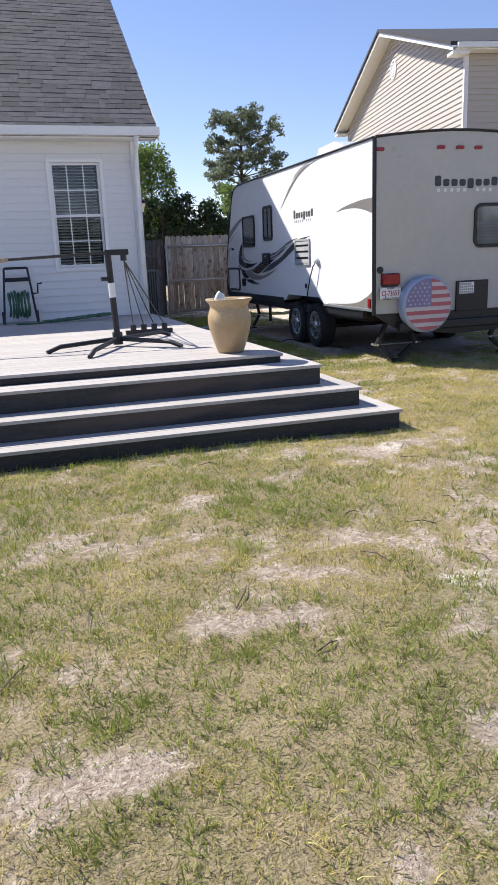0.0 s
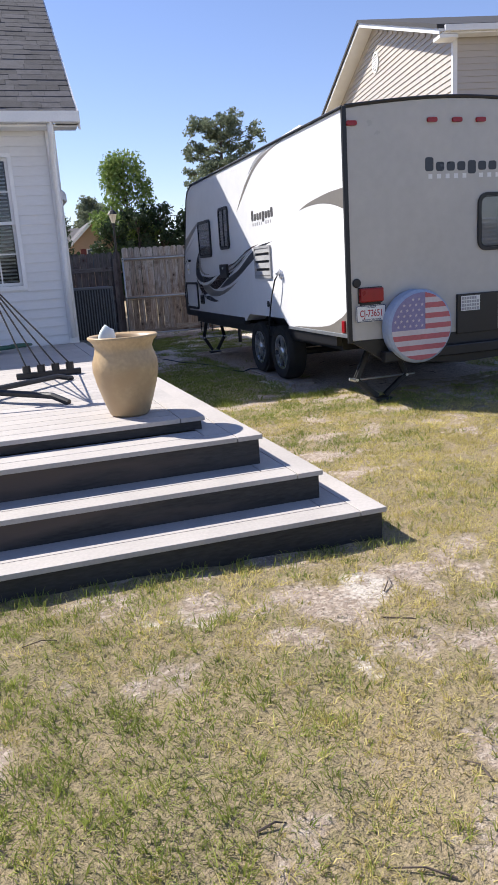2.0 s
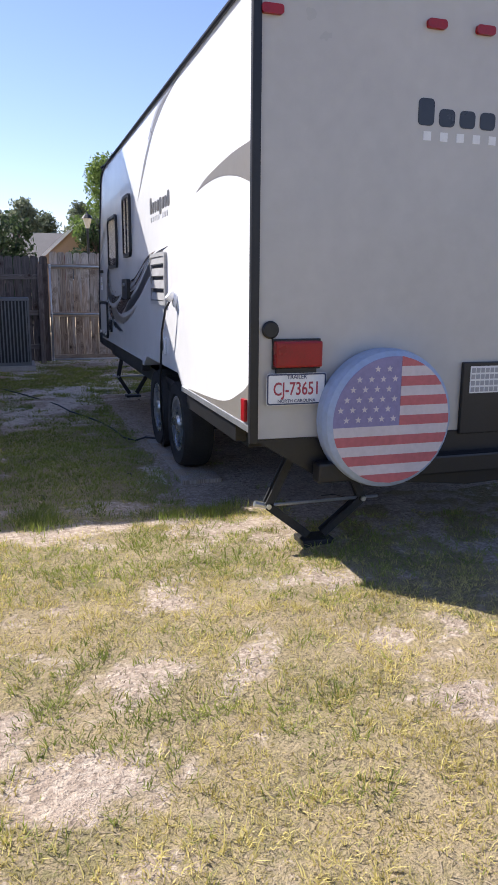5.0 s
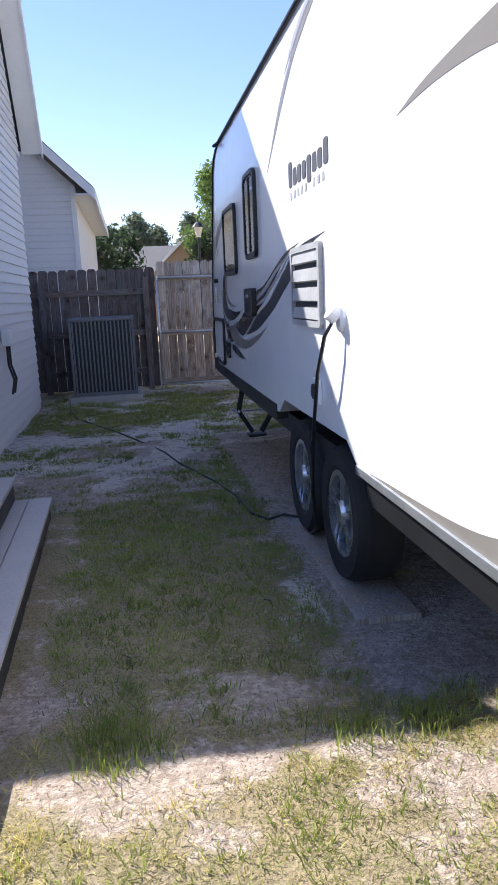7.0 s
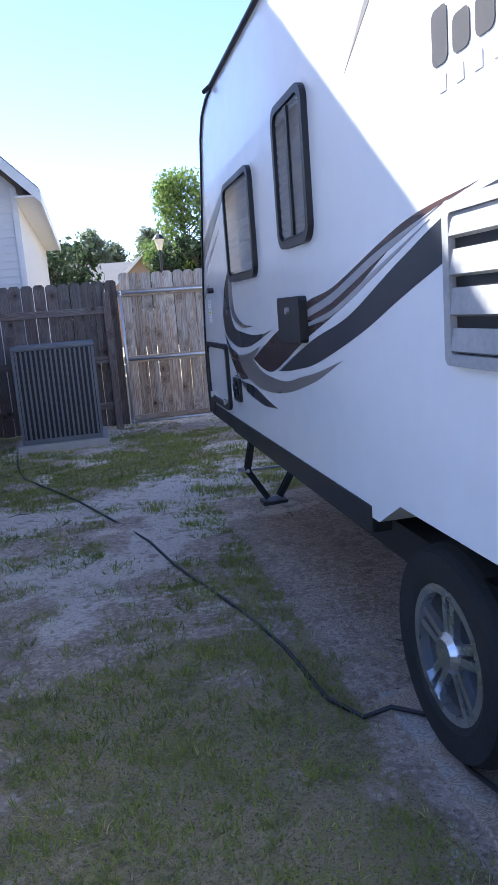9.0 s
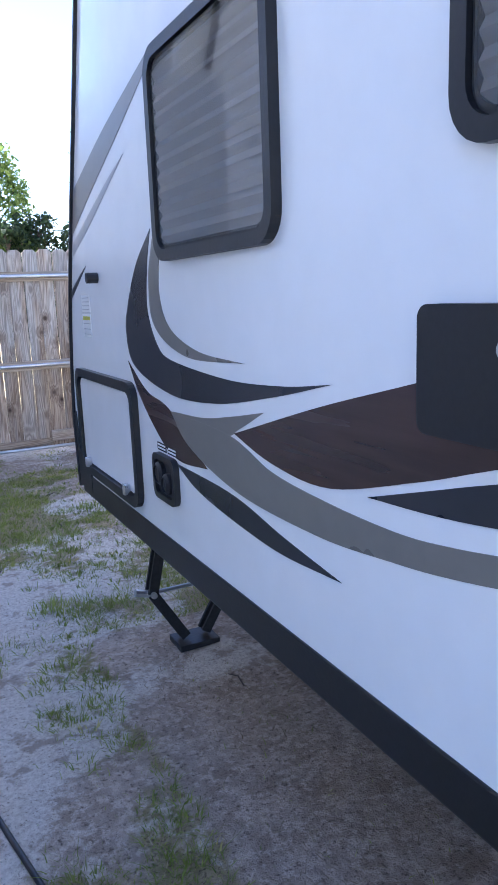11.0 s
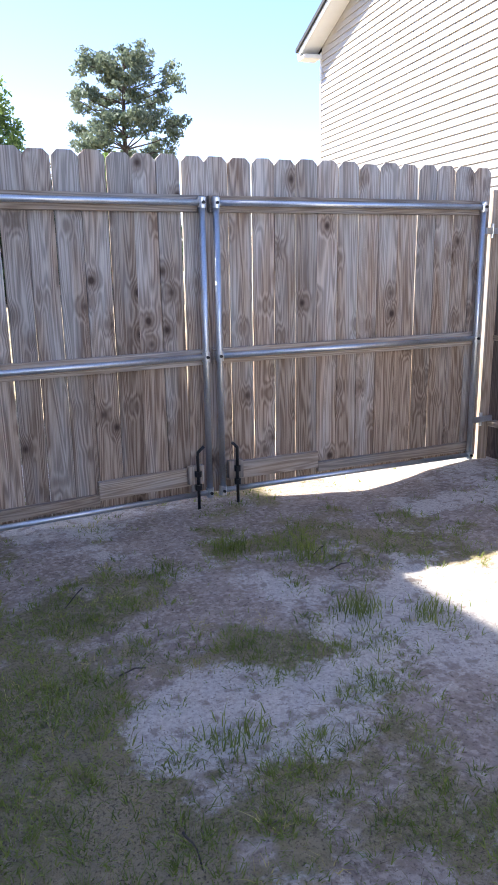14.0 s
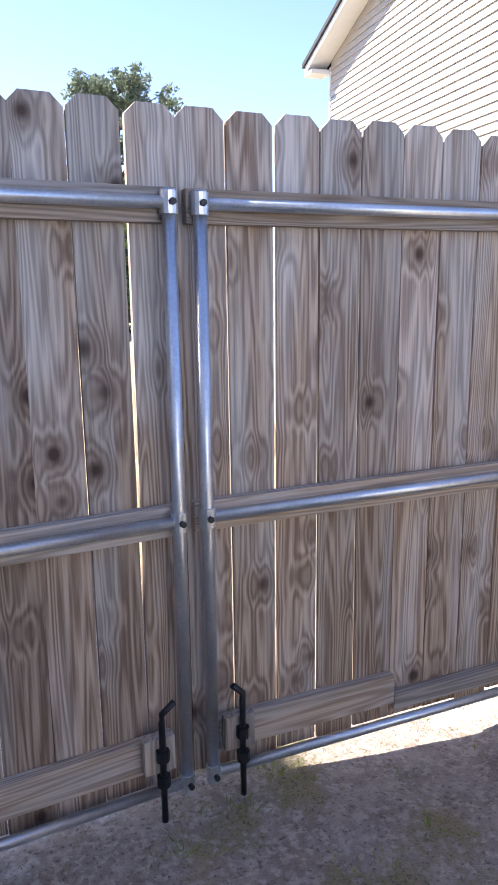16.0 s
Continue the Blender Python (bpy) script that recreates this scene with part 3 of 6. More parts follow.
# ---- ground ----
def build_ground():
    inner_x, inner_y = np.arange(-3.0, 10.01, 0.06), np.arange(-2.0, 20.51, 0.06)
    grow = np.array([0.5, 1.5, 4, 9, 20, 45, 100, 250, 700])
    xs = np.concatenate([inner_x[0] - grow[::-1], inner_x, inner_x[-1] + grow])
    ys = np.concatenate([inner_y[0] - grow[::-1], inner_y, inner_y[-1] + grow])
    X, Y = np.meshgrid(xs, ys)
    Z = ground_height(X, Y)
    nx, ny = len(xs), len(ys)
    idx = np.arange(nx * ny).reshape(ny, nx)
    faces = np.stack([idx[:-1, :-1], idx[:-1, 1:], idx[1:, 1:], idx[1:, :-1]], -1).reshape(-1, 4)
    me = bpy.data.meshes.new("ground")
    me.from_pydata(np.stack([X, Y, Z], -1).reshape(-1, 3).tolist(), [], faces.tolist())
    me.materials.append(M_GROUND)
    grass, sand = cover(X.ravel(), Y.ravel())
    beyond = ((X < -2.9) | (X > 9.9) | (Y < -1.9) | (Y > 20.4)).ravel()
    grass, sand = np.where(beyond, 0.6, grass), np.where(beyond, 0.1, sand)
    for key, field in (("bare", 1 - grass), ("sand", sand)):
        me.attributes.new(key, "FLOAT", "POINT").data.foreach_set("value", field.astype(np.float32))
    for p in me.polygons:
        p.use_smooth = True
    tagged(new("ground", me), "patchy lawn of dry grass, dirt and pale sand", "ground", kind="structure")


build_ground()

# ---- deck with steps ----
DECK_X0 = -5.0
LEVELS = [(4.10, 5.55, 0.0, 0.147), (3.89, 5.83, 0.147, 0.30), (3.67, 6.11, 0.30, 0.467), (3.44, 6.42, 0.467, 0.545)]


def deck_board(parent, x0, x1, y0, y1, z):
    bm = box(nb(), x0, x1, y0, y1, z - 0.026, z, 0.003)
    return part("deck_board", bm, M_DECK, parent)


def build_deck():
    deck = thing("deck", (0.0, 9.0, 0.0), "grey composite deck with three dark-sided steps round its corner", "deck")
    for i, (x1, y0, zb, zt) in enumerate(LEVELS):
        bottom = -0.12 if i == 0 else zb
        x0f = DECK_X0
        part("riser", box(nb(), x0f, x1 - 0.018, y0 + 0.018, y0 + 0.045, bottom, zt - 0.027), M_RISER, deck, "dark board riser")
        part("riser", box(nb(), x1 - 0.045, x1 - 0.018, y0 + 0.046, 12.0, bottom, zt - 0.027), M_RISER, deck, "dark board riser")
        if i < 3:
            part("deck_board", box(nb(), x0f, x1 - 0.145, y0, y0 + 0.14, zt - 0.026, zt, 0.003), M_DECK, deck)
            part("deck_board", box(nb(), x0f, x1 - 0.29, y0 + 0.145, y0 + 0.30, zt - 0.026, zt, 0.003), M_DECK, deck)
            part("deck_board", box(nb(), x1 - 0.14, x1, y0, 12.0, zt - 0.026, zt, 0.003), M_DECK, deck)
            part("deck_board", box(nb(), x1 - 0.285, x1 - 0.145, y0 + 0.145, 12.0, zt - 0.026, zt, 0.003), M_DECK, deck)
    x1, y0, _, z = LEVELS[3]
    deck_board(deck, DECK_X0, x1 - 0.145, y0, y0 + 0.14, z)
    deck_board(deck, x1 - 0.14, x1, y0, 12.0, z)
    y = y0 + 0.145
    while y < 11.99:
        deck_board(deck, DECK_X0, x1 - 0.145, y, min(y + 0.14, 11.998), z)
        y += 0.145
    # the side steps run slightly askew towards the house
    for ob in deck.children:
        for v in ob.data.vertices:
            if v.co.x > 1.5:
                v.co.x -= 0.021 * max(0.0, v.co.y - 5.55)


build_deck()

# ---- white house ----
HX, HY, EAVE_Z = 3.22, 12.0, 3.13
PITCH_F = 0.765
RIDGE_Y, BACK_Y = 16.1, 17.75
RIDGE_Z = EAVE_Z + 0.02 + PITCH_F * (RIDGE_Y - 11.72)
WIN = (1.95, 2.66, 1.30, 2.78)


def build_house():
    house = thing("house", (0.0, 14.0, 0.4), "white vinyl-sided house with a grey shingle roof beside the deck", "house")
    z0 = 0.42
    # walls with the opening left free
    x0w = -9.0
    wx0, wx1, wz0, wz1 = WIN
    bm = nb()
    box(bm, x0w, wx0, HY, HY + 0.15, z0, EAVE_Z)
    box(bm, wx1, HX - 0.002, HY, HY + 0.15, z0, EAVE_Z)
    box(bm, wx0, wx1, HY, HY + 0.15, z0, wz0)
    box(bm, wx0, wx1, HY, HY + 0.15, wz1, EAVE_Z)
    part("front_wall", bm, M_SIDING, house)
    gable = [(HY + 0.15, -0.1), (BACK_Y, -0.1), (BACK_Y, EAVE_Z + 0.73), (RIDGE_Y, RIDGE_Z - 0.08), (HY + 0.15, EAVE_Z + 0.26)]
    part("gable_wall", prism(nb(), gable, "x", HX - 0.16, HX - 0.005), M_SIDING, house)
    part("back_wall", box(nb(), x0w, HX - 0.17, BACK_Y - 0.15, BACK_Y, z0, EAVE_Z + 0.2), M_SIDING, house)
    part("far_wall", box(nb(), x0w - 0.15, x0w, HY, BACK_Y, z0, EAVE_Z), M_SIDING, house)
    # clapboards
    z = z0 + 0.13
    while z < EAVE_Z - 0.08:
        if wz0 - 0.12 < z < wz1 + 0.02:
            part("clapboard", prism(nb(), [(HY - 0.001, z), (HY - 0.020, z), (HY - 0.020, z + 0.012), (HY - 0.004, z + 0.112), (HY - 0.001, z + 0.112)], "x", x0w, wx0 - 0.045), M_SIDING, house)
            part("clapboard", prism(nb(), [(HY - 0.001, z), (HY - 0.020, z), (HY - 0.020, z + 0.012), (HY - 0.004, z + 0.112), (HY - 0.001, z + 0.112)], "x", wx1 + 0.045, HX - 0.09), M_SIDING, house)
        else:
            part("clapboard", prism(nb(), [(HY - 0.001, z), (HY - 0.020, z), (HY - 0.020, z + 0.012), (HY - 0.004, z + 0.112), (HY - 0.001, z + 0.112)], "x", x0w, HX - 0.09), M_SIDING, house)
        z += 0.112
    z = 0.03
    back_slope = (RIDGE_Z - EAVE_Z - 0.3) / (BACK_Y + 0.3 - RIDGE_Y)
    while z < RIDGE_Z - 0.45:
        top = z + 0.112
        ya = max(HY + 0.09, 11.72 + (top - EAVE_Z + 0.04) / PITCH_F)
        yb = BACK_Y - 0.09 if top < EAVE_Z + 0.2 else BACK_Y + 0.3 - (top - EAVE_Z - 0.1) / back_slope
        if yb > ya:
            part("clapboard", prism(nb(), [(HX, z), (HX + 0.020, z), (HX + 0.020, z + 0.012), (HX + 0.004, top), (HX, top)], "y", ya, yb), M_SIDING, house)
        z += 0.112
    # corner boards
    bm = nb()
    box(bm, HX - 0.085, HX + 0.03, HY - 0.03, HY - 0.002, z0 + 0.13, EAVE_Z)
    box(bm, HX + 0.003, HX + 0.03, HY + 0.012, HY + 0.085, 0.03, EAVE_Z)
    part("corner_board", bm, M_TRIM, house)
    # roof slabs
    def slab(y_lo, z_lo, y_hi, z_hi, t):
        return [(y_lo, z_lo), (y_hi, z_hi), (y_hi, z_hi + t), (y_lo, z_lo + t)]
    roof = part("roof", prism(nb(), slab(11.72, EAVE_Z - 0.01, RIDGE_Y, RIDGE_Z - 0.03, 0.09), "x", x0w - 0.3, HX + 0.285), M_ROOF_FAR, house)
    part("roof_back", prism(nb(), slab(BACK_Y + 0.35, EAVE_Z + 0.25, RIDGE_Y + 0.002, RIDGE_Z - 0.03, 0.09), "x", x0w - 0.3, HX + 0.285), M_ROOF_FAR, house)
    # shingles: courses of tabs up the front slope
    bm = nb()
    length = math.hypot(RIDGE_Y - 11.72, RIDGE_Z - EAVE_Z)
    uy, uz = (RIDGE_Y - 11.72) / length, (RIDGE_Z - EAVE_Z - 0.02) / length
    r = random.Random(3)
    rows = int(length / 0.142)
    for k in range(rows):
        s = k * 0.142 - 0.02
        x = -6.5 - r.random() * 0.25
        while x < HX + 0.29:
            w = r.choice((0.15, 0.22, 0.3, 0.36))
            xe = min(x + w, HX + 0.292)
            lift = 0.098 + r.random() * 0.007
            pts = []
            for a, hgt in ((s, lift), (s + 0.17, lift - 0.006), (s + 0.17, lift - 0.014), (s, lift - 0.009)):
                pts.append((11.72 + a * uy - hgt * uz * 0.0, EAVE_Z - 0.01 + a * uz + hgt))
            prism(bm, pts, "x", x, xe - 0.004)
            x += w
    sh = part("shingles", bm, M_SHINGLE, roof, flip=False)
    tagged(sh, kind="stuff")
    # eave fascia with gutter, soffit and rake boards
    part("gutter", prism(nb(), [(11.60, EAVE_Z - 0.03), (11.60, EAVE_Z + 0.085), (11.615, EAVE_Z + 0.085), (11.615, EAVE_Z - 0.01), (11.715, EAVE_Z - 0.01), (11.715, EAVE_Z - 0.03)], "x", x0w, HX + 0.30), M_TRIM, house, "white metal gutter")
    part("soffit", box(nb(), x0w, HX + 0.28, 11.72, HY - 0.022, EAVE_Z - 0.06, EAVE_Z - 0.035), M_TRIM, house)
    part("rake_board", prism(nb(), slab(11.70, EAVE_Z - 0.10, RIDGE_Y, RIDGE_Z - 0.13, 0.17), "x", HX + 0.287, HX + 0.31), M_TRIM, house)
    part("rake_board", prism(nb(), slab(BACK_Y + 0.36, EAVE_Z + 0.15, RIDGE_Y, RIDGE_Z - 0.13, 0.17), "x", HX + 0.287, HX + 0.31), M_TRIM, house)
    part("rake_soffit", prism(nb(), slab(11.72, EAVE_Z - 0.05, RIDGE_Y, RIDGE_Z - 0.07, 0.03), "x", HX + 0.03, HX + 0.285), M_TRIM, house)
    part("rake_soffit", prism(nb(), slab(BACK_Y + 0.35, EAVE_Z + 0.21, RIDGE_Y, RIDGE_Z - 0.07, 0.03), "x", HX + 0.03, HX + 0.285), M_TRIM, house)
    # downspout at the corner
    bm = nb()
    tube(bm, [(HX - 0.04, 11.66, EAVE_Z - 0.02), (HX - 0.04, 11.68, EAVE_Z - 0.16), (HX - 0.03, 11.93, EAVE_Z - 0.36), (HX - 0.03, 11.93, 1.6), (HX - 0.03, 11.93, 0.62)], 0.036, 8)
    part("downspout", bm, M_TRIM, house, smooth=True)
    # window: casing, two sashes with grilles, blind behind
    w = part("window", ring(nb(), rounded(wx0 - 0.05, wx1 + 0.05, wz0 - 0.05, wz1 + 0.05, 0.004, 1), rounded(wx0, wx1, wz0, wz1, 0.003, 1), "y", HY - 0.035, HY + 0.1), M_TRIM, house, "white double-hung window with grilles and blinds")
    mid = (wz0 + wz1) / 2
    for zz0, zz1, yy in ((wz0, mid + 0.02, HY + 0.035), (mid - 0.02, wz1, HY + 0.005)):
        bm = ring(nb(), rounded(wx0 + 0.002, wx1 - 0.002, zz0 + 0.002, zz1 - 0.002, 0.003, 1), rounded(wx0 + 0.035, wx1 - 0.035, zz0 + 0.04, zz1 - 0.035, 0.003, 1), "y", yy, yy + 0.028)
        part("sash", bm, M_TRIM, w)
        bm = nb()
        for f in (1 / 3, 2 / 3):
            xm = wx0 + f * (wx1 - wx0)
            box(bm, xm - 0.008, xm + 0.008, yy + 0.006, yy + 0.02, zz0 + 0.04, zz1 - 0.035)
        zm = (zz0 + zz1) / 2
        for a, c in ((wx0 + 0.035, wx0 + (wx1 - wx0) / 3 - 0.009), (wx0 + (wx1 - wx0) / 3 + 0.009, wx0 + (wx1 - wx0) * 2 / 3 - 0.009), (wx0 + (wx1 - wx0) * 2 / 3 + 0.009, wx1 - 0.035)):
            box(bm, a, c, yy + 0.007, yy + 0.019, zm - 0.008, zm + 0.008)
        part("grille", bm, M_TRIM, w)
        g = part("pane", box(nb(), wx0 + 0.033, wx1 - 0.033, yy + 0.021, yy + 0.025, zz0 + 0.038, zz1 - 0.033), M_GLASS, w)
        g.visible_shadow = False
    bm = nb()
    z = wz0 + 0.05
    while z < wz1 - 0.04:
        prism(bm, [(HY + 0.16, z), (HY + 0.20, z + 0.018), (HY + 0.201, z + 0.021), (HY + 0.16, z + 0.004)], "x", wx0 + 0.05, wx1 - 0.05)
        z += 0.043
    part("blind", bm, M_BLIND, w)
    part("room_back", box(nb(), wx0 - 0.3, wx1 + 0.3, HY + 0.5, HY + 0.52, wz0 - 0.3, wz1 + 0.3), M_INTERIOR, house)
    # unseen block added behind the house to keep sun off the yard
    part("shade_block", box(nb(), -8.5, 1.5, 18.4, 27.0, -0.1, 8.0), M_SIDING, house)
    part("shade_block_cap", box(nb(), -8.8, 1.6, 18.3, 27.3, 8.003, 8.12), M_ROOF_FAR, house)
    part("foundation", box(nb(), x0w, HX - 0.17, HY + 0.16, BACK_Y - 0.16, -0.15, z0 - 0.004), M_CONCRETE, house)
    # electric meter with conduit on the gable wall
    meter = thing("utility_box", (HX + 0.03, 15.2, 0.95), "white utility box with two dark cables on the siding", "utility box")
    part("box", box(nb(), HX + 0.021, HX + 0.10, 15.05, 15.3, 0.95, 1.12, 0.01), M_TRIM, meter)
    for dy in (15.1, 15.24):
        part("cable", tube(nb(), [(HX + 0.06, dy, 0.95), (HX + 0.055, dy + 0.02, 0.75), (HX + 0.09, dy + 0.05, 0.6), (HX + 0.06, dy + 0.04, 0.45)], 0.012, 6), M_BLACK, meter)


build_house()


def build_wing():
    """The low wing behind, with its own gable end."""
    wing = thing("house_wing", (2.0, 22.0, 0.0), "white-sided low wing of the house with a soffit eave", "house wing")
    y0, y1, x1 = 21.0, 29.0, 3.72
    slope = (4.49 - 3.24) / (4.06 - 2.75)
    gx = -1.0
    top = 3.36 + slope * (x1 - gx)
    part("gable_wall", prism(nb(), [(gx, -0.1), (x1, -0.1), (x1, 3.36), (gx, top)], "y", y0, y0 + 0.15), M_SIDING, wing)
    part("side_wall", box(nb(), x1 - 0.15, x1 - 0.003, y0 + 0.152, y1, -0.1, 3.36), M_SIDING, wing)
    z = 1.3
    while z < top - 0.3:
        xe = x1 - 0.07 if z + 0.112 < 3.36 else x1 - (z + 0.15 - 3.36) / slope
        part("clapboard", prism(nb(), [(y0 - 0.001, z), (y0 - 0.020, z), (y0 - 0.020, z + 0.012), (y0 - 0.004, z + 0.112), (y0 - 0.001, z + 0.112)], "x", gx, xe), M_SIDING, wing)
        z += 0.112
    part("corner_board", box(nb(), x1 - 0.066, x1 + 0.02, y0 - 0.028, y0 - 0.003, 0, 3.34), M_TRIM, wing)
    ov = 0.35
    zl = 3.36 - slope * ov
    pts = [(x1 + ov, zl + 0.16), (gx, top + 0.16), (gx, top + 0.26), (x1 + ov, zl + 0.26)]
    part("roof", prism(nb(), pts, "y", y0 - 0.3, y1), M_ROOF_FAR, wing)
    pts = [(x1 + ov, zl + 0.06), (gx, top + 0.06), (gx, top + 0.24), (x1 + ov, zl + 0.24)]
    part("rake_board", prism(nb(), pts, "y", y0 - 0.325, y0 - 0.302), M_TRIM, wing)
    part("soffit", prism(nb(), [(x1 + 0.001, zl + 0.13), (x1 + ov, zl + 0.13), (x1 + ov, zl + 0.155), (x1 + 0.001, zl + 0.155)], "y", y0 - 0.3, y1), M_TRIM, wing)
    part("fascia", box(nb(), x1 + ov + 0.001, x1 + ov + 0.02, y0 - 0.3, y1, zl + 0.06, zl + 0.24), M_TRIM, wing)


build_wing()

# ---- travel trailer ----
TX, TW = 5.385, 7.80
TY0, TROOF, TBOT = 8.57, 2.62, 0.66
FRONT = [(14.90, 0.62), (14.925, 0.92), (14.90, 1.10), (14.86, 1.28), (14.80, 1.47), (14.67, 1.78), (14.54, 2.05), (14.36, 2.45), (14.24, 2.56), (14.05, 2.61)]


def decal(name, curve_a, curve_b, mat, parent, label="", lift=0.0):
    """A vinyl stripe on the side between two curves that share their tips, given as (y, z)."""
    a, b = stretched(flowing(curve_a, 14), 64), stretched(flowing(curve_b, 14), 64)
    bm = nb()
    va = [bm.verts.new((TX - 0.0015 - lift, *p)) for p in a]
    vb = [bm.verts.new((TX - 0.0015 - lift, *p)) for p in b]
    wa = [bm.verts.new((TX + 0.001, *p)) for p in a]
    wb = [bm.verts.new((TX + 0.001, *p)) for p in b]
    for i in range(len(a) - 1):
        bm.faces.new((va[i], va[i + 1], vb[i + 1], vb[i]))
        bm.faces.new((va[i], wa[i], wa[i + 1], va[i + 1]))
        bm.faces.new((vb[i], vb[i + 1], wb[i + 1], wb[i]))
    bmesh.ops.remove_doubles(bm, verts=bm.verts, dist=0.0002)
    return part(name, bm, mat, parent, label)


def rv_window(parent, y0, y1, z0, z1, face="side", radius=0.07, blind=True, bars=(), blind_top=None):
    """A framed trailer window: black rim, tinted pane, pleated blind behind."""
    axis, d = ("x", TX) if face == "side" else ("y", TY0)
    w = part("window", ring(nb(), rounded(y0, y1, z0, z1, radius), rounded(y0 + 0.03, y1 - 0.03, z0 + 0.03, z1 - 0.03, radius * 0.7), axis, d - 0.024, d + 0.02), M_BLACK, parent, "black-framed tinted window with round corners")
    part("inner_seal", ring(nb(), rounded(y0 + 0.031, y1 - 0.031, z0 + 0.031, z1 - 0.031, radius * 0.68), rounded(y0 + 0.042, y1 - 0.042, z0 + 0.042, z1 - 0.042, radius * 0.55), axis, d - 0.014, d + 0.015), M_DARKSTEEL, w)
    part("pane", prism(nb(), rounded(y0 + 0.036, y1 - 0.036, z0 + 0.036, z1 - 0.036, radius * 0.6), axis, d - 0.017, d - 0.013), M_GLASS_DARK, w).visible_shadow = False
    for u in bars:
        bm = nb()
        if axis == "x":
            box(bm, d - 0.023, d - 0.011, u - 0.014, u + 0.014, z0 + 0.04, z1 - 0.04)
        else:
            box(bm, u - 0.014, u + 0.014, d - 0.023, d - 0.011, z0 + 0.04, z1 - 0.04)
        part("mullion", bm, M_BLACK, w)
    if blind:
        bm = nb()
        z, k = z0 + 0.045, 0
        top = blind_top or z1 - 0.045
        n = int((top - z) / 0.035)
        for k in range(n):
            za, zm, zb = (z + (top - z) * f / n for f in (k, k + 0.5, k + 1))
            if axis == "x":
                prism(bm, [(d - 0.002, za), (d - 0.0125, zm), (d - 0.002, zb), (d - 0.001, zb), (d - 0.010, zm), (d - 0.001, za)], "y", y0 + 0.04, y1 - 0.04)
            else:
                prism(bm, [(d - 0.002, za), (d - 0.0125, zm), (d - 0.002, zb), (d - 0.001, zb), (d - 0.010, zm), (d - 0.001, za)], "x", y0 + 0.04, y1 - 0.04)
        part("blind", bm, M_BLIND, w)
    return w


def wheel(parent, x, y, z, side=-1):
    r, wd = 0.322, 0.20
    o = side
    prof = [(0.20, 0.0), (0.225, -0.012), (0.30, -0.014), (0.314, 0.012), (r, 0.04), (r, wd - 0.04), (0.314, wd - 0.012), (0.30, wd), (0.20, wd)]
    w = part("wheel", lathe(nb(), [(0.19, 0.03), (0.19, wd - 0.03)], (x if o < 0 else x - wd, y, z), 32, "x"), M_DARKSTEEL, parent)
    bm = lathe(nb(), prof if o < 0 else [(a, wd - h) for a, h in prof], (x if o < 0 else x - wd, y, z), 44, "x", False)
    part("tyre", bm, M_RUBBER, w, "worn black trailer tyre", smooth=False)
    if o < 0:
        bm = ring(nb(), [(y + 0.205 * math.cos(a * math.tau / 40), z + 0.205 * math.sin(a * math.tau / 40)) for a in range(40)], [(y + 0.178 * math.cos(a * math.tau / 40), z + 0.178 * math.sin(a * math.tau / 40)) for a in range(40)], "x", x - 0.004, x + 0.06)
        for k in range(5):
            a = k * math.tau / 5 + 0.3
            for da in (-0.14, 0.14):
                c0, c1 = a + da * 2.2, a + da
                p0 = (y + 0.05 * math.cos(c0), z + 0.05 * math.sin(c0))
                p1 = (y + 0.185 * math.cos(c1), z + 0.185 * math.sin(c1))
                d = Vector((p1[0] - p0[0], p1[1] - p0[1])).normalized()
                q = Vector((-d.y, d.x)) * 0.013
                prism(bm, [(p0[0] + q.x, p0[1] + q.y), (p0[0] - q.x, p0[1] - q.y), (p1[0] - q.x, p1[1] - q.y), (p1[0] + q.x, p1[1] + q.y)], "x", x + 0.008, x + 0.03)
        lathe(bm, [(0.06, 0.035), (0.062, 0.005), (0.045, -0.012)], (x, y, z), 20, "x")
        part("rim", bm, M_ALLOY, w, "five-spoke alloy rim")


def stabiliser_across(parent, x, y, z_top, foot_z=0.04, span=0.18):
    """A folding scissor jack of dark steel, set across the trailer."""
    j = part("stabiliser_jack", tube(nb(), [(x - span - 0.02, y, 0.22), (x + span + 0.10, y, 0.22)], 0.009, 8), M_STEEL, parent, "dark steel scissor jack with a threaded rod")
    for s in (-1, 1):
        for dy in (-0.02, 0.02):
            bm = nb()
            a, b, c = (x + s * span * 0.5, z_top), (x + s * span, 0.22), (x + s * 0.045, foot_z + 0.03)
            for p, q in ((a, b), (b, c)):
                d = Vector((q[0] - p[0], q[1] - p[1])).normalized()
                n = Vector((-d.y, d.x)) * 0.021
                prism(bm, [(p[0] + n.x, p[1] + n.y), (p[0] - n.x, p[1] - n.y), (q[0] - n.x, q[1] - n.y), (q[0] + n.x, q[1] + n.y)], "y", y + dy - 0.006, y + dy + 0.006)
            part("arm", bm, M_DARKSTEEL, j)
    part("foot", box(nb(), x - 0.09, x + 0.09, y - 0.07, y + 0.07, foot_z - 0.03, foot_z + 0.012, 0.004), M_DARKSTEEL, j)
    for s in (-1, 1):
        part("knee_bolt", tube(nb(), [(x + s * span, y - 0.038, 0.22), (x + s * span, y + 0.038, 0.22)], 0.014, 8), M_STEEL, j)
    part("crank_nut", tube(nb(), [(x - span - 0.07, y, 0.235), (x - span, y, 0.215)], 0.016, 8), M_STEEL, j)
    return j


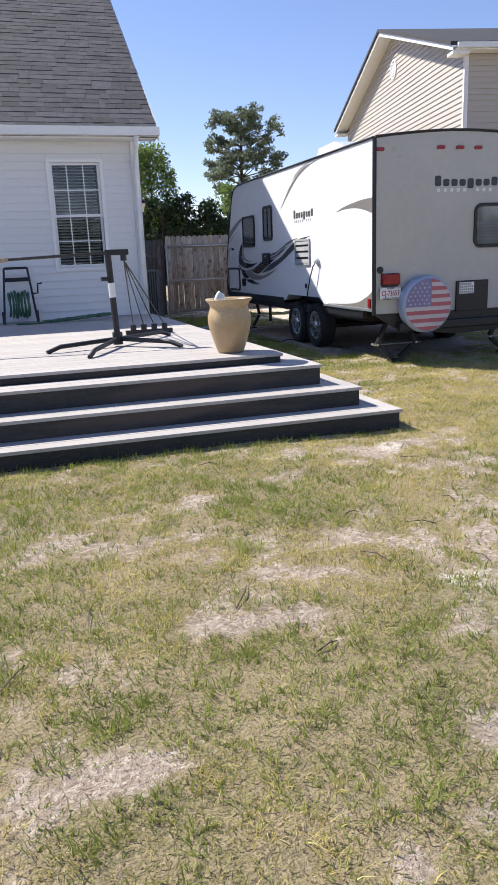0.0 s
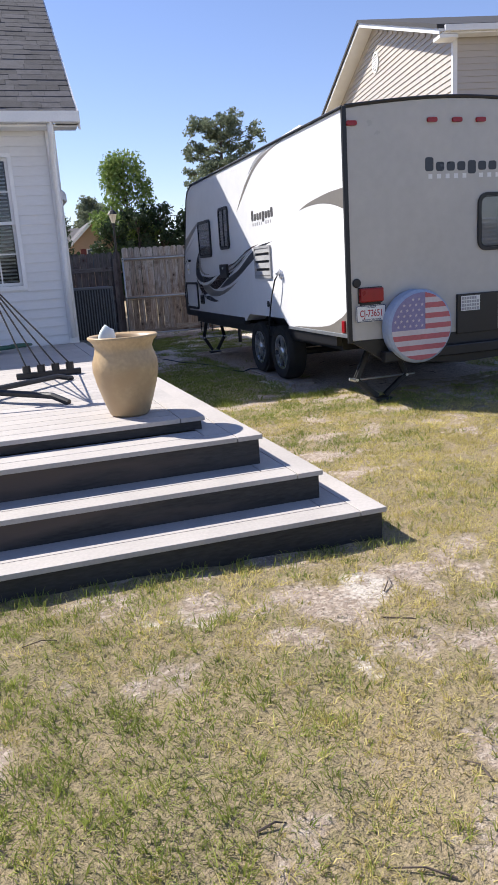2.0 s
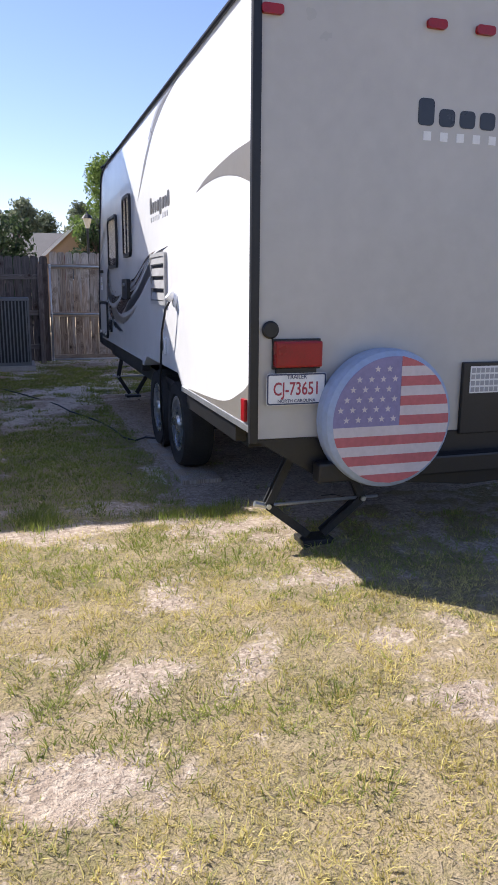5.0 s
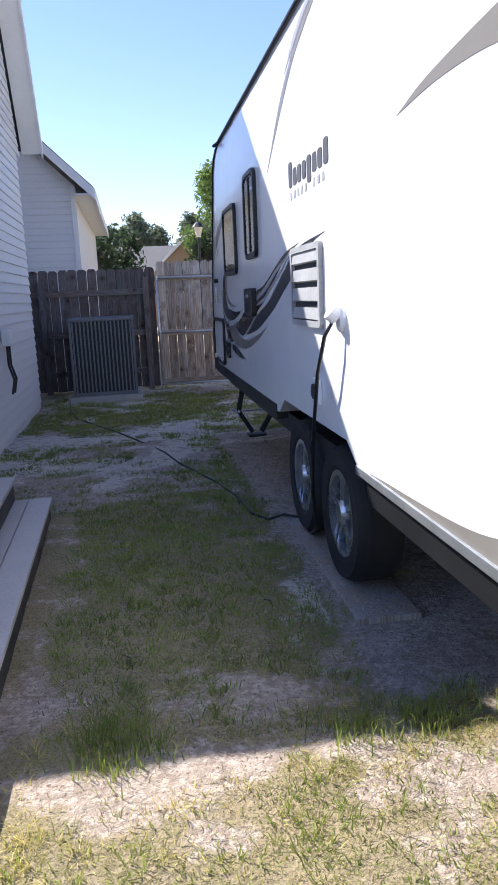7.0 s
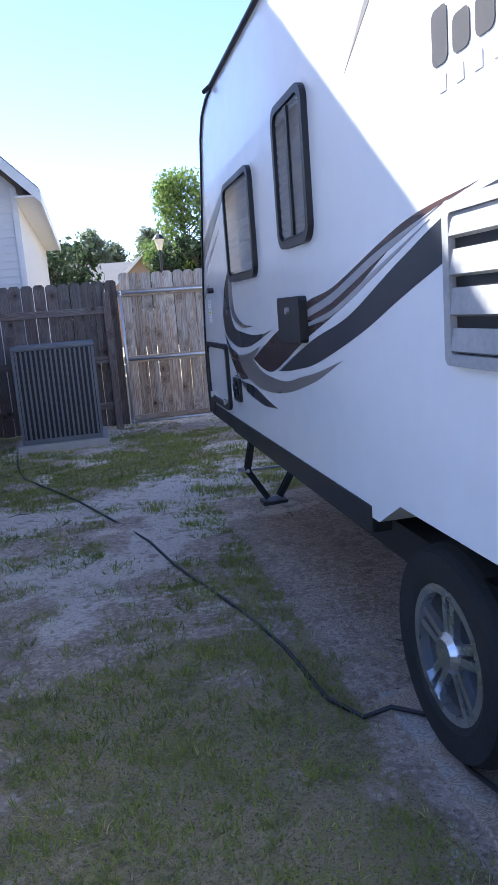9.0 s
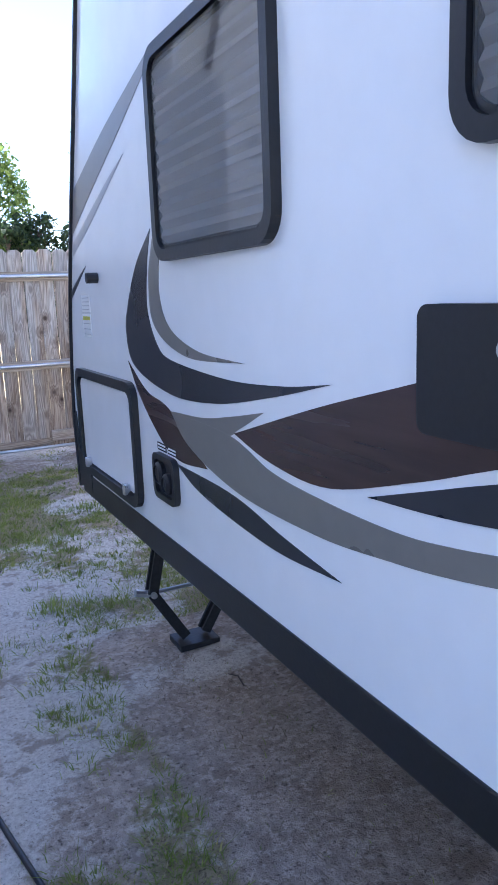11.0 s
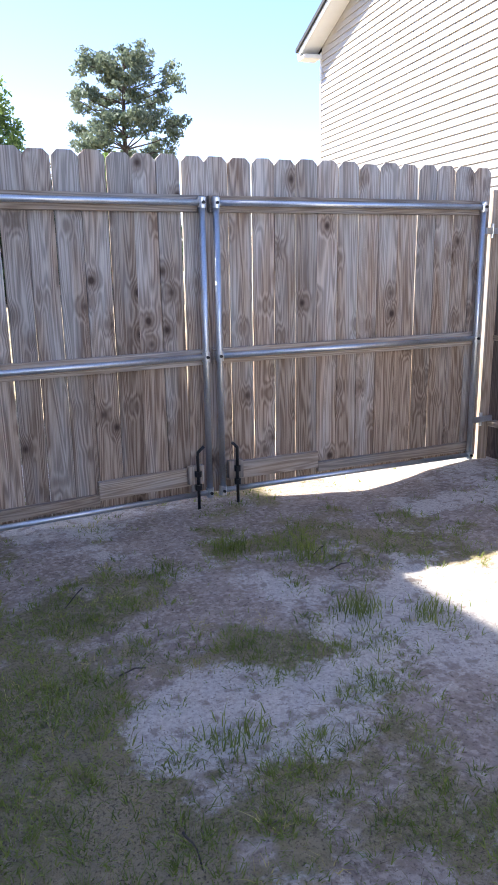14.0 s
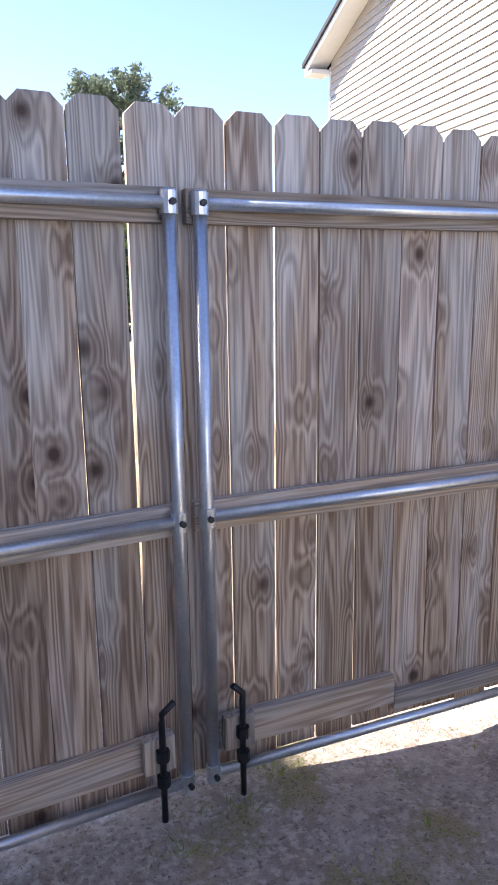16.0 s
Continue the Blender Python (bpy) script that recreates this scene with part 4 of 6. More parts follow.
def wordmark(parent, face, u0, u1, z0, z1, mat, sub):
    """A maker's mark as plain upright bars in its colours, with a row of thin dashes below."""
    heights = (1.0, 0.66, 0.66, 0.66, 0.72, 0.66, 0.66, 0.86)
    span = (u1 - u0) / 8
    for k, h in enumerate(heights):
        a = u0 + span * (k + 0.1)
        b = u0 + span * (k + 0.86)
        lo, hi = (z0 if k not in (4,) else z0 - 0.25 * (z1 - z0)), z0 + h * (z1 - z0)
        outline = rounded(min(a, b), max(a, b), lo, hi, abs(b - a) * 0.25, 3)
        part("wordmark_bar", prism(nb(), outline, "x" if face == "side" else "y", (TX if face == "side" else TY0) - 0.003 - (0.004 if face != "side" else 0), (TX if face == "side" else TY0) + 0.0005), mat, parent)
    for k in range(9):
        if k == 5:
            continue
        a = u0 + (u1 - u0) * (0.05 + 0.1 * k)
        b = a + (u1 - u0) * 0.045
        outline = [(min(a, b), sub[0]), (max(a, b), sub[0]), (max(a, b), sub[1]), (min(a, b), sub[1])]
        part("wordmark_dash", prism(nb(), outline, "x" if face == "side" else "y", (TX if face == "side" else TY0) - 0.002 - (0.004 if face != "side" else 0), (TX if face == "side" else TY0) + 0.0005), M_G_SILVER if face == "side" else M_PLATE, parent)


def build_trailer():
    tr = thing("travel_trailer", (6.6, 11.5, 0.05), "white travel trailer with dark swoosh graphics parked on the lawn", "trailer")
    prof = [(TY0, TBOT)] + [(TY0, TROOF)] + [(13.8, TROOF)] + FRONT[::-1] + [(14.5, 0.62), (11.62, TBOT), (11.45, 0.755), (10.22, 0.755), (10.05, TBOT)]
    body = part("body", prism(nb(), prof, "x", TX, TW), M_FIBRE, tr, "glossy white fibreglass side")
    # crowned roof
    bm = nb()
    n = 12
    for ya, yb in ((TY0, 13.9),):
        rows = []
        for y in (ya, yb):
            rows.append([bm.verts.new((TX + (TW - TX) * k / n, y, TROOF + 0.004 + 0.085 * math.sin(math.pi * k / n))) for k in range(n + 1)])
        for k in range(n):
            bm.faces.new((rows[0][k], rows[0][k + 1], rows[1][k + 1], rows[1][k]))
        bm.faces.new(rows[0])
        bm.faces.new(rows[1])
    part("roof", bm, M_ROOFWHITE, tr, "white crowned roof membrane")
    # rear panel
    crown = [(TX + 0.02 + (TW - TX - 0.04) * k / n, TROOF - 0.005 + 0.085 * math.sin(math.pi * k / n)) for k in range(n + 1)]
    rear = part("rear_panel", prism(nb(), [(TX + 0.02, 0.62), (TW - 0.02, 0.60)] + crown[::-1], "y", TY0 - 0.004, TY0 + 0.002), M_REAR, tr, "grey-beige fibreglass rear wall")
    # corner trims and roof edge
    bm = nb()
    box(bm, TX - 0.012, TX + 0.03, TY0 - 0.016, TY0 + 0.018, 0.60, TROOF + 0.01, 0.006)
    part("corner_trim", bm, M_BLACK, tr)
    part("corner_trim", box(nb(), TW - 0.03, TW + 0.012, TY0 - 0.016, TY0 + 0.018, 0.58, TROOF + 0.01, 0.006), M_BLACK, tr)
    part("roof_trim", tube(nb(), [(x, TY0 - 0.006, z + 0.018) for x, z in crown], 0.016, 6), M_BLACK, tr)
    part("gutter_rail", tube(nb(), [(TX - 0.008, TY0, TROOF + 0.006), (TX - 0.008, 13.85, TROOF + 0.006), (TX - 0.035, 13.93, TROOF - 0.005)], 0.014, 8), M_BLACK, tr, "black roof gutter rail with spout")
    part("front_trim", tube(nb(), [(TX - 0.001, 13.9, TROOF)] + [(TX - 0.001, y, z) for y, z in FRONT[::-1]], 0.012, 6), M_BLACK, tr)
    # lower trim and frame
    part("lower_trim", box(nb(), TX - 0.008, TX + 0.01, TY0 + 0.02, 10.08, TBOT - 0.012, TBOT + 0.022, 0.003), M_STEEL, tr, "metal lower edge trim")
    part("frame_rail", box(nb(), TX + 0.012, TX + 0.07, TY0 + 0.3, 10.0, 0.55, TBOT - 0.004), M_BLACK, tr)
    part("frame_rail", box(nb(), TX - 0.004, TX + 0.07, 11.68, 14.86, 0.605, 0.70, 0.006), M_BLACK, tr, "black lower skirt")
    part("underbody", box(nb(), TX + 0.10, TW - 0.10, TY0 + 0.35, 14.6, 0.50, 0.62), M_BLACK, tr)
    part("front_corner_guard", prism(nb(), [(14.70, 0.63), (14.92, 0.63), (14.935, 0.93), (14.89, 0.955), (14.862, 0.80), (14.80, 0.725), (14.70, 0.712)], "x", TX - 0.006, TX + 0.05), M_BLACK, tr)
    part("wheel_well", box(nb(), TX + 0.26, TX + 0.30, 10.0, 11.7, 0.45, 0.75), M_BLACK, tr)
    for y in (10.55, 11.31):
        wheel(tr, TX + 0.065, y, 0.338)
        wheel(tr, TW - 0.065, y, 0.318, 1)
    part("axle", tube(nb(), [(TX + 0.2, 10.55, 0.318), (TW - 0.2, 10.55, 0.318)], 0.04, 10), M_DARKSTEEL, tr)
    part("axle", tube(nb(), [(TX + 0.2, 11.31, 0.318), (TW - 0.2, 11.31, 0.318)], 0.04, 10), M_DARKSTEEL, tr)
    # rear skirt
    part("rear_skirt", prism(nb(), [(TX + 0.02, 0.615), (TW - 0.01, 0.60), (TW - 0.01, 0.36), (6.60, 0.31), (5.75, 0.40)], "y", TY0 - 0.012, TY0 + 0.06), M_BLACK, tr)
    part("bumper", box(nb(), 5.70, 7.5, TY0 - 0.10, TY0 - 0.014, 0.40, 0.50, 0.012), M_BLACK, tr)
    # side windows
    rv_window(tr, 13.04, 13.72, 1.518, 2.05, bars=())
    rv_window(tr, 12.12, 12.555, 1.595, 2.15, bars=(12.33,))
    # rear window
    rv_window(tr, 6.75, 7.57, 1.355, 1.885, face="rear", radius=0.10, blind_top=1.66)
    # fridge vent
    v = part("vent", ring(nb(), rounded(10.53, 11.10, 1.20, 1.575, 0.02, 3), rounded(10.56, 11.07, 1.228, 1.547, 0.012, 3), "x", TX - 0.022, TX + 0.002), M_VENT, tr, "weathered grey louvred appliance vent")
    part("back", box(nb(), TX - 0.004, TX - 0.002, 10.555, 11.075, 1.222, 1.552), M_BLACK, v)
    for z0, z1 in ((1.23, 1.288), (1.314, 1.380), (1.404, 1.466), (1.490, 1.546)):
        part("slat", prism(nb(), [(TX - 0.007, z0), (TX - 0.022, z0 + 0.006), (TX - 0.014, z1), (TX - 0.007, z1)], "y", 10.558, 11.072), M_VENT, v)
    # power inlet with cap, and small outlet hatch
    inlet = part("power_inlet", lathe(nb(), [(0.055, 0.0), (0.055, -0.012), (0.045, -0.02), (0.0451, -0.022)], (TX, 10.25, 1.25), 24, "x"), M_FIBRE, tr)
    part("cap", tube(nb(), [(TX - 0.02, 10.25, 1.26), (TX - 0.05, 10.25, 1.285)], 0.04, 16), M_FIBRE, inlet)
    hatch = part("spray_port", box(nb(), TX - 0.018, TX, 10.595, 10.72, 0.845, 0.965, 0.008), M_FIBRE, tr)
    part("lock", tube(nb(), [(TX - 0.03, 10.66, 0.905), (TX - 0.018, 10.66, 0.905)], 0.036, 18), M_DARKSTEEL, hatch)
    # black compartment door
    bx = part("compartment_door", prism(nb(), rounded(12.27, 12.60, 1.215, 1.40, 0.02), "x", TX - 0.035, TX + 0.001), M_BLACK, tr, "black moulded compartment door")
    part("latch", tube(nb(), [(TX - 0.05, 12.42, 1.345), (TX - 0.034, 12.42, 1.345)], 0.014, 14), M_ALLOY, bx, "chrome latch")
    # front pass-through door
    fd = part("baggage_door", ring(nb(), rounded(14.02, 14.78, 0.727, 1.155, 0.06), rounded(14.052, 14.748, 0.762, 1.122, 0.042), "x", TX - 0.022, TX + 0.001), M_BLACK, tr, "white baggage door with a black rim")
    part("panel", prism(nb(), rounded(14.059, 14.741, 0.769, 1.115, 0.038), "x", TX - 0.010, TX + 0.001), M_FIBRE, fd)
    for y in (14.15, 14.66):
        part("latch", box(nb(), TX - 0.034, TX - 0.011, y - 0.012, y + 0.012, 0.755, 0.795, 0.004), M_ALLOY, fd)
    # cable outlet
    ol = part("outlet", ring(nb(), rounded(13.68, 13.865, 0.82, 0.962, 0.03), rounded(13.70, 13.845, 0.838, 0.944, 0.018), "x", TX - 0.018, TX + 0.001), M_BLACK, tr, "black utility connection panel with two caps")
    part("recess", box(nb(), TX - 0.007, TX - 0.001, 13.695, 13.85, 0.833, 0.949), M_DARKSTEEL, ol)
    part("cap", lathe(nb(), [(0.036, -0.007), (0.036, -0.02), (0.026, -0.028), (0.0255, -0.022), (0.012, -0.024)], (TX, 13.805, 0.902), 24, "x"), M_BLACK, ol, "screw-on black inlet cap")
    part("cap", lathe(nb(), [(0.032, -0.007), (0.032, -0.022), (0.022, -0.03), (0.0215, -0.024), (0.01, -0.026)], (TX, 13.738, 0.882), 24, "x"), M_BLACK, ol, "screw-on black inlet cap")
    for y0, y1 in ((13.775, 13.85), (13.69, 13.762)):
        lb = part("notice_strip", box(nb(), TX - 0.0018, TX, y0, y1, 0.968, 0.992), M_G_BLACK, ol)
        for z in (0.973, 0.983):
            part("print_bar", box(nb(), TX - 0.0026, TX - 0.0018, y0 + 0.006, y1 - 0.006, z, z + 0.005), M_PLATE, lb)
    part("door_stop", tube(nb(), [(TX, 14.395, 1.50), (TX - 0.02, 14.395, 1.50), (TX - 0.04, 14.395, 1.50)], 0.019, 14), M_BLACK, tr)
    for z0, z1, mat in ((1.378, 1.442, M_PLATE), (1.285, 1.372, M_PLATE)):
        s = part("sticker", box(nb(), TX - 0.0015, TX, 14.525, 14.645, z0, z1), mat, tr, "white notice sticker with small print")
        for k in range(4):
            part("print_bar", box(nb(), TX - 0.0022, TX - 0.0015, 14.535, 14.635, z0 + 0.008 + k * (z1 - z0) * 0.23, z0 + 0.011 + k * (z1 - z0) * 0.23), M_G_SILVER, s)
    part("sticker_band", box(nb(), TX - 0.0026, TX - 0.0016, 14.535, 14.635, 1.348, 1.362), material("yellow_ink", (0.6, 0.55, 0.05), 0.5, vary=0.1, bump=0), tr)
    # swoosh graphics
    decal("graphic", [(13.80, 1.615), (13.95, 1.52), (14.06, 1.395), (14.09, 1.32), (14.03, 1.213), (13.72, 1.152), (13.405, 1.16), (13.109, 1.207), (12.871, 1.257)], [(13.80, 1.615), (13.845, 1.515), (13.866, 1.39), (13.80, 1.29), (13.69, 1.25), (13.332, 1.227), (13.059, 1.236), (12.871, 1.257)], M_G_BLACK, tr, "black vinyl swoosh")
    decal("graphic", [(13.79, 1.585), (13.84, 1.47), (13.81, 1.34), (13.577, 1.266), (13.226, 1.27)], [(13.735, 1.56), (13.755, 1.434), (13.69, 1.341), (13.497, 1.285), (13.226, 1.27)], M_G_GREY, tr, "warm grey vinyl swoosh")
    decal("graphic", [(14.092, 1.223), (13.92, 1.14), (13.73, 1.105), (13.47, 0.979)], [(14.092, 1.223), (13.984, 1.111), (13.80, 0.997), (13.66, 0.964), (13.47, 0.979)], M_G_BROWN, tr, "maroon vinyl dagger")
    decal("graphic", [(13.701, 0.952), (13.329, 0.946), (13.078, 0.91), (12.85, 0.883)], [(13.701, 0.952), (13.509, 0.899), (13.132, 0.868), (12.85, 0.883)], M_G_BLACK, tr, "black vinyl dagger")
    decal("graphic", [(13.70, 1.103), (13.482, 1.114), (13.31, 1.14), (13.142, 1.171)], [(13.66, 1.08), (13.36, 1.086), (13.27, 1.115), (13.142, 1.171)], M_G_GREY, tr)
    decal("graphic", [(13.717, 1.102), (13.33, 1.093), (13.12, 1.045), (12.906, 1.03), (12.692, 1.029), (12.558, 1.043), (12.40, 1.07), (12.18, 1.105), (11.89, 1.165)], [(13.717, 1.102), (13.592, 1.021), (13.296, 0.958), (12.939, 0.952), (12.691, 0.975), (12.557, 0.994), (12.40, 1.025), (12.18, 1.075), (11.89, 1.165)], M_G_GREY, tr, "warm grey vinyl swoosh", lift=0.0003)
    decal("graphic", [(13.298, 1.101), (12.93, 1.207), (12.656, 1.277), (12.27, 1.375), (11.94, 1.42), (11.36, 1.56), (10.97, 1.60)], [(13.298, 1.101), (13.119, 1.064), (12.896, 1.058), (12.636, 1.126), (12.473, 1.179), (12.27, 1.24), (11.9, 1.34), (11.36, 1.53), (10.97, 1.60)], M_G_BROWN, tr, "maroon vinyl swoosh")
    decal("graphic", [(12.26, 1.345), (11.95, 1.40), (11.55, 1.50), (11.15, 1.575)], [(12.26, 1.315), (11.95, 1.37), (11.55, 1.475), (11.15, 1.575)], M_G_SILVER, tr, "silver vinyl stripe", lift=0.0008)
    decal("graphic", [(12.26, 1.295), (11.95, 1.345), (11.55, 1.455), (11.2, 1.55)], [(12.26, 1.28), (11.95, 1.325), (11.55, 1.44), (11.2, 1.55)], M_G_SILVER, tr, "silver vinyl stripe", lift=0.0008)
    decal("graphic", [(12.767, 1.071), (12.61, 1.118), (12.472, 1.159), (12.19, 1.235), (11.8, 1.32), (11.37, 1.47), (11.0, 1.575), (10.49, 1.61)], [(12.767, 1.071), (12.609, 1.081), (12.469, 1.097), (12.18, 1.14), (11.71, 1.26), (11.37, 1.37), (11.01, 1.48), (10.72, 1.575), (10.49, 1.61)], M_G_BLACK, tr, "black vinyl swoosh", lift=0.0004)
    # upper stripes towards the roof
    decal("graphic", [(11.74, 2.04), (11.34, 2.32), (10.95, 2.49), (10.62, 2.565), (10.04, 2.612)], [(11.74, 2.04), (11.11, 2.38), (10.80, 2.49), (10.46, 2.56), (10.04, 2.605)], M_G_GREY, tr, "warm grey vinyl sweep")
    decal("graphic", [(11.20, 2.42), (11.0, 2.52), (10.75, 2.58), (10.40, 2.61)], [(11.20, 2.42), (11.0, 2.48), (10.75, 2.55), (10.40, 2.60)], M_G_SILVER, tr, lift=0.0003)
    # rear sweep and lower corner
    decal("graphic", [(9.64, 1.87), (9.40, 1.92), (8.95, 1.965), (8.60, 1.975)], [(9.64, 1.87), (9.36, 1.89), (9.08, 1.885), (8.82, 1.85), (8.60, 1.795)], M_G_GREY, tr, "warm grey vinyl sweep")
    decal("graphic", [(8.60, 0.89), (8.75, 0.82), (9.10, 0.73), (9.92, 0.686)], [(8.60, 0.684), (8.9, 0.684), (9.4, 0.684), (9.92, 0.684)], M_G_GREY, tr)
    # front stripes
    decal("graphic", [(14.635, 1.83), (14.40, 1.90), (14.158, 1.966), (13.74, 2.06)], [(14.70, 1.675), (14.37, 1.80), (14.026, 1.922), (13.74, 2.03)], M_G_GREY, tr, "dark grey vinyl band")
    decal("graphic", [(14.712, 1.64), (14.50, 1.705), (14.184, 1.802), (14.0, 1.85)], [(14.735, 1.592), (14.50, 1.665), (14.275, 1.746), (14.0, 1.85)], M_G_SILVER, tr)
    decal("graphic", [(14.793, 1.461), (14.70, 1.497), (14.60, 1.53), (14.539, 1.548)], [(14.803, 1.431), (14.70, 1.475), (14.60, 1.52), (14.539, 1.548)], M_G_BLACK, tr)
    wordmark(tr, "side", 11.17, 10.40, 1.875, 1.995, M_G_DARK, (1.815, 1.85))
    wordmark(tr, "rear", 6.18, 7.08, 2.085, 2.205, M_G_BLACK, (2.02, 2.06))
    # lights
    for x in (5.46, 7.72):
        part("marker_light", prism(nb(), rounded(x - 0.05, x + 0.05, 2.475, 2.515, 0.015), "y", TY0 - 0.024, TY0 - 0.003), M_REDLENS, tr, "red clearance light")
    for x in (6.26, 6.52, 6.77):
        part("marker_light", prism(nb(), rounded(x - 0.05, x + 0.05, 2.50, 2.54, 0.015), "y", TY0 - 0.024, TY0 - 0.003), M_REDLENS, tr, "red clearance light")
    for x0 in (5.485, 7.54):
        t = part("tail_light", box(nb(), x0, x0 + 0.235, TY0 - 0.06, TY0 - 0.003, 0.965, 1.09, 0.012), M_REDLENS, tr, "red tail light")
        part("bezel", box(nb(), x0 - 0.004, x0 + 0.239, TY0 - 0.02, TY0 - 0.0035, 0.955, 1.098, 0.003), M_BLACK, t)
    part("round_cap", lathe(nb(), [(0.04, 0.0), (0.042, -0.012), (0.034, -0.02)], (5.47, TY0 - 0.004, 1.14), 24, "y"), M_BLACK, tr)
    part("side_marker", box(nb(), TX - 0.018, TX, 8.63, 8.69, 0.695, 0.805, 0.006), M_REDLENS, tr, "red side marker")
    # black panel with notice label
    pn = part("rear_box", box(nb(), 6.52, 6.98, TY0 - 0.03, TY0 - 0.004, 0.59, 0.965, 0.006), M_BLACK, tr)
    lb = part("notice_label", box(nb(), 6.56, 6.77, TY0 - 0.032, TY0 - 0.0305, 0.805, 0.945), M_PLATE, pn, "white printed notice")
    for r in range(4):
        for c in range(7):
            part("print_bar", box(nb(), 6.567 + c * 0.028, 6.589 + c * 0.028, TY0 - 0.0335, TY0 - 0.0321, 0.812 + r * 0.033, 0.836 + r * 0.033), M_G_SILVER, lb) if (r, c) != (3, 6) else None
    # number plate
    pl = part("number_plate", prism(nb(), rounded(5.448, 5.752, 0.785, 0.937, 0.012, 3), "y", TY0 - 0.034, TY0 - 0.031), M_PLATE, tr, "white trailer plate with red numerals, NORTH CAROLINA")
    part("plate_bracket", box(nb(), 5.50, 5.70, TY0 - 0.031, TY0 - 0.004, 0.80, 0.96), M_BLACK, pl)
    part("plate_border", ring(nb(), rounded(5.450, 5.750, 0.787, 0.935, 0.011, 3), rounded(5.457, 5.743, 0.794, 0.928, 0.008, 3), "y", TY0 - 0.0352, TY0 - 0.034), M_INK, pl)
    lettering("CJ-73651", 0.088, pose(5.600, TY0 - 0.035, 0.860, 90) @ Matrix.Diagonal((0.72, 1, 1, 1)), M_PLATE_RED, pl)
    lettering("TRAILER", 0.027, pose(5.600, TY0 - 0.035, 0.919, 90), M_INK, pl)
    lettering("NORTH CAROLINA", 0.022, pose(5.600, TY0 - 0.035, 0.8045, 90), M_INK, pl)
    # spare wheel with printed flag cover
    cx, cz, cr, cy = 6.045, 0.71, 0.34, TY0 - 0.165
    sp = part("spare_wheel_cover", lathe(nb(), [(cr * 0.97, 0.15), (cr, 0.13), (cr + 0.003, 0.06), (cr - 0.006, 0.02), (cr - 0.03, 0.0)], (cx, cy, cz), 48, "y"), M_COVER_RIM, tr, "vinyl spare wheel cover printed with a faded flag", smooth=False)
    def chord(z):
        return math.sqrt(max(0.0, (cr - 0.028) ** 2 - (z - cz) ** 2))
    rr = cr - 0.03
    for k in range(13):
        za, zb = cz - rr + 2 * rr * k / 13, cz - rr + 2 * rr * (k + 1) / 13
        left = -10.0 if k < 6 else cx + 0.04
        lo, hi = [], []
        for j in range(7):
            z = za + (zb - za) * j / 6
            w = math.sqrt(max(0.0, rr ** 2 - (z - cz) ** 2))
            lo.append((max(cx - w, left), z))
            hi.append((max(cx + w, left + 0.001), z))
        part("printed_stripe", prism(nb(), lo + hi[::-1], "y", cy - 0.0022, cy + 0.001), M_COVER_RED if k % 2 == 0 else M_COVER, sp)
    zc = cz - rr + 2 * rr * 6 / 13
    pts = [(cx + 0.0385, zc)]
    a0 = math.atan2(zc - cz, -math.sqrt(rr ** 2 - (zc - cz) ** 2)) % math.tau
    a1 = math.acos(0.0385 / rr)
    pts += [(cx + rr * math.cos(a1 + (a0 - a1) * k / 24), cz + rr * math.sin(a1 + (a0 - a1) * k / 24)) for k in range(25)]
    part("printed_canton", prism(nb(), pts, "y", cy - 0.002, cy + 0.001), M_COVER_BLUE, sp)
    bm = nb()
    for r in range(6):
        for c in range(6):
            x, z = cx + 0.005 - 0.062 * c - (0.031 if r % 2 else 0), zc + 0.035 + 0.048 * r
            if math.hypot(x - cx, z - cz) < rr - 0.02 and x < cx + 0.02:
                star = [(x + s * math.sin(j * math.tau / 10), z + s * math.cos(j * math.tau / 10)) for j in range(10) for s in ((0.017 if j % 2 == 0 else 0.007),)]
                prism(bm, star, "y", cy - 0.0034, cy - 0.0021)
    part("printed_stars", bm, M_COVER, sp)
    part("carrier", box(nb(), cx - 0.05, cx + 0.05, TY0 - 0.02, TY0 - 0.013, 0.45, 0.75), M_BLACK, tr)
    # stabilisers
    stabiliser_across(tr, 5.81, 8.77, 0.50, 0.012, 0.27)
    stabiliser_across(tr, 7.42, 8.74, 0.50, 0.012, 0.25)
    stabiliser_across(tr, 5.72, 14.5, 0.62, -0.03)
    stabiliser_across(tr, TW - 0.33, 14.5, 0.62, -0.03)
    # roof unit and vents
    ac = part("roof_air_conditioner", prism(nb(), [(10.9, TROOF + 0.06), (10.95, TROOF + 0.26), (11.25, TROOF + 0.36), (11.85, TROOF + 0.34), (12.0, TROOF + 0.06)], "x", 6.1, 6.9), M_FIBRE, tr, "white rooftop air conditioner")
    part("roof_vent", box(nb(), 5.95, 6.35, 9.5, 9.9, TROOF + 0.06, TROOF + 0.14, 0.02), M_FIBRE, tr)
    part("roof_vent", box(nb(), 6.35, 6.75, 12.7, 13.1, TROOF + 0.06, TROOF + 0.16, 0.02), M_BLACK, tr)
    # hitch tongue
    for x in (6.2, 7.0):
        part("tongue", tube(nb(), [(x, 14.7, 0.55), (6.6, 16.0 - 0.0, 0.55)], 0.04, 8), M_BLACK, tr)
    part("tongue_jack", tube(nb(), [(6.6, 15.85, -0.05), (6.6, 15.85, 0.95)], 0.035, 10), M_DARKSTEEL, tr)


build_trailer()

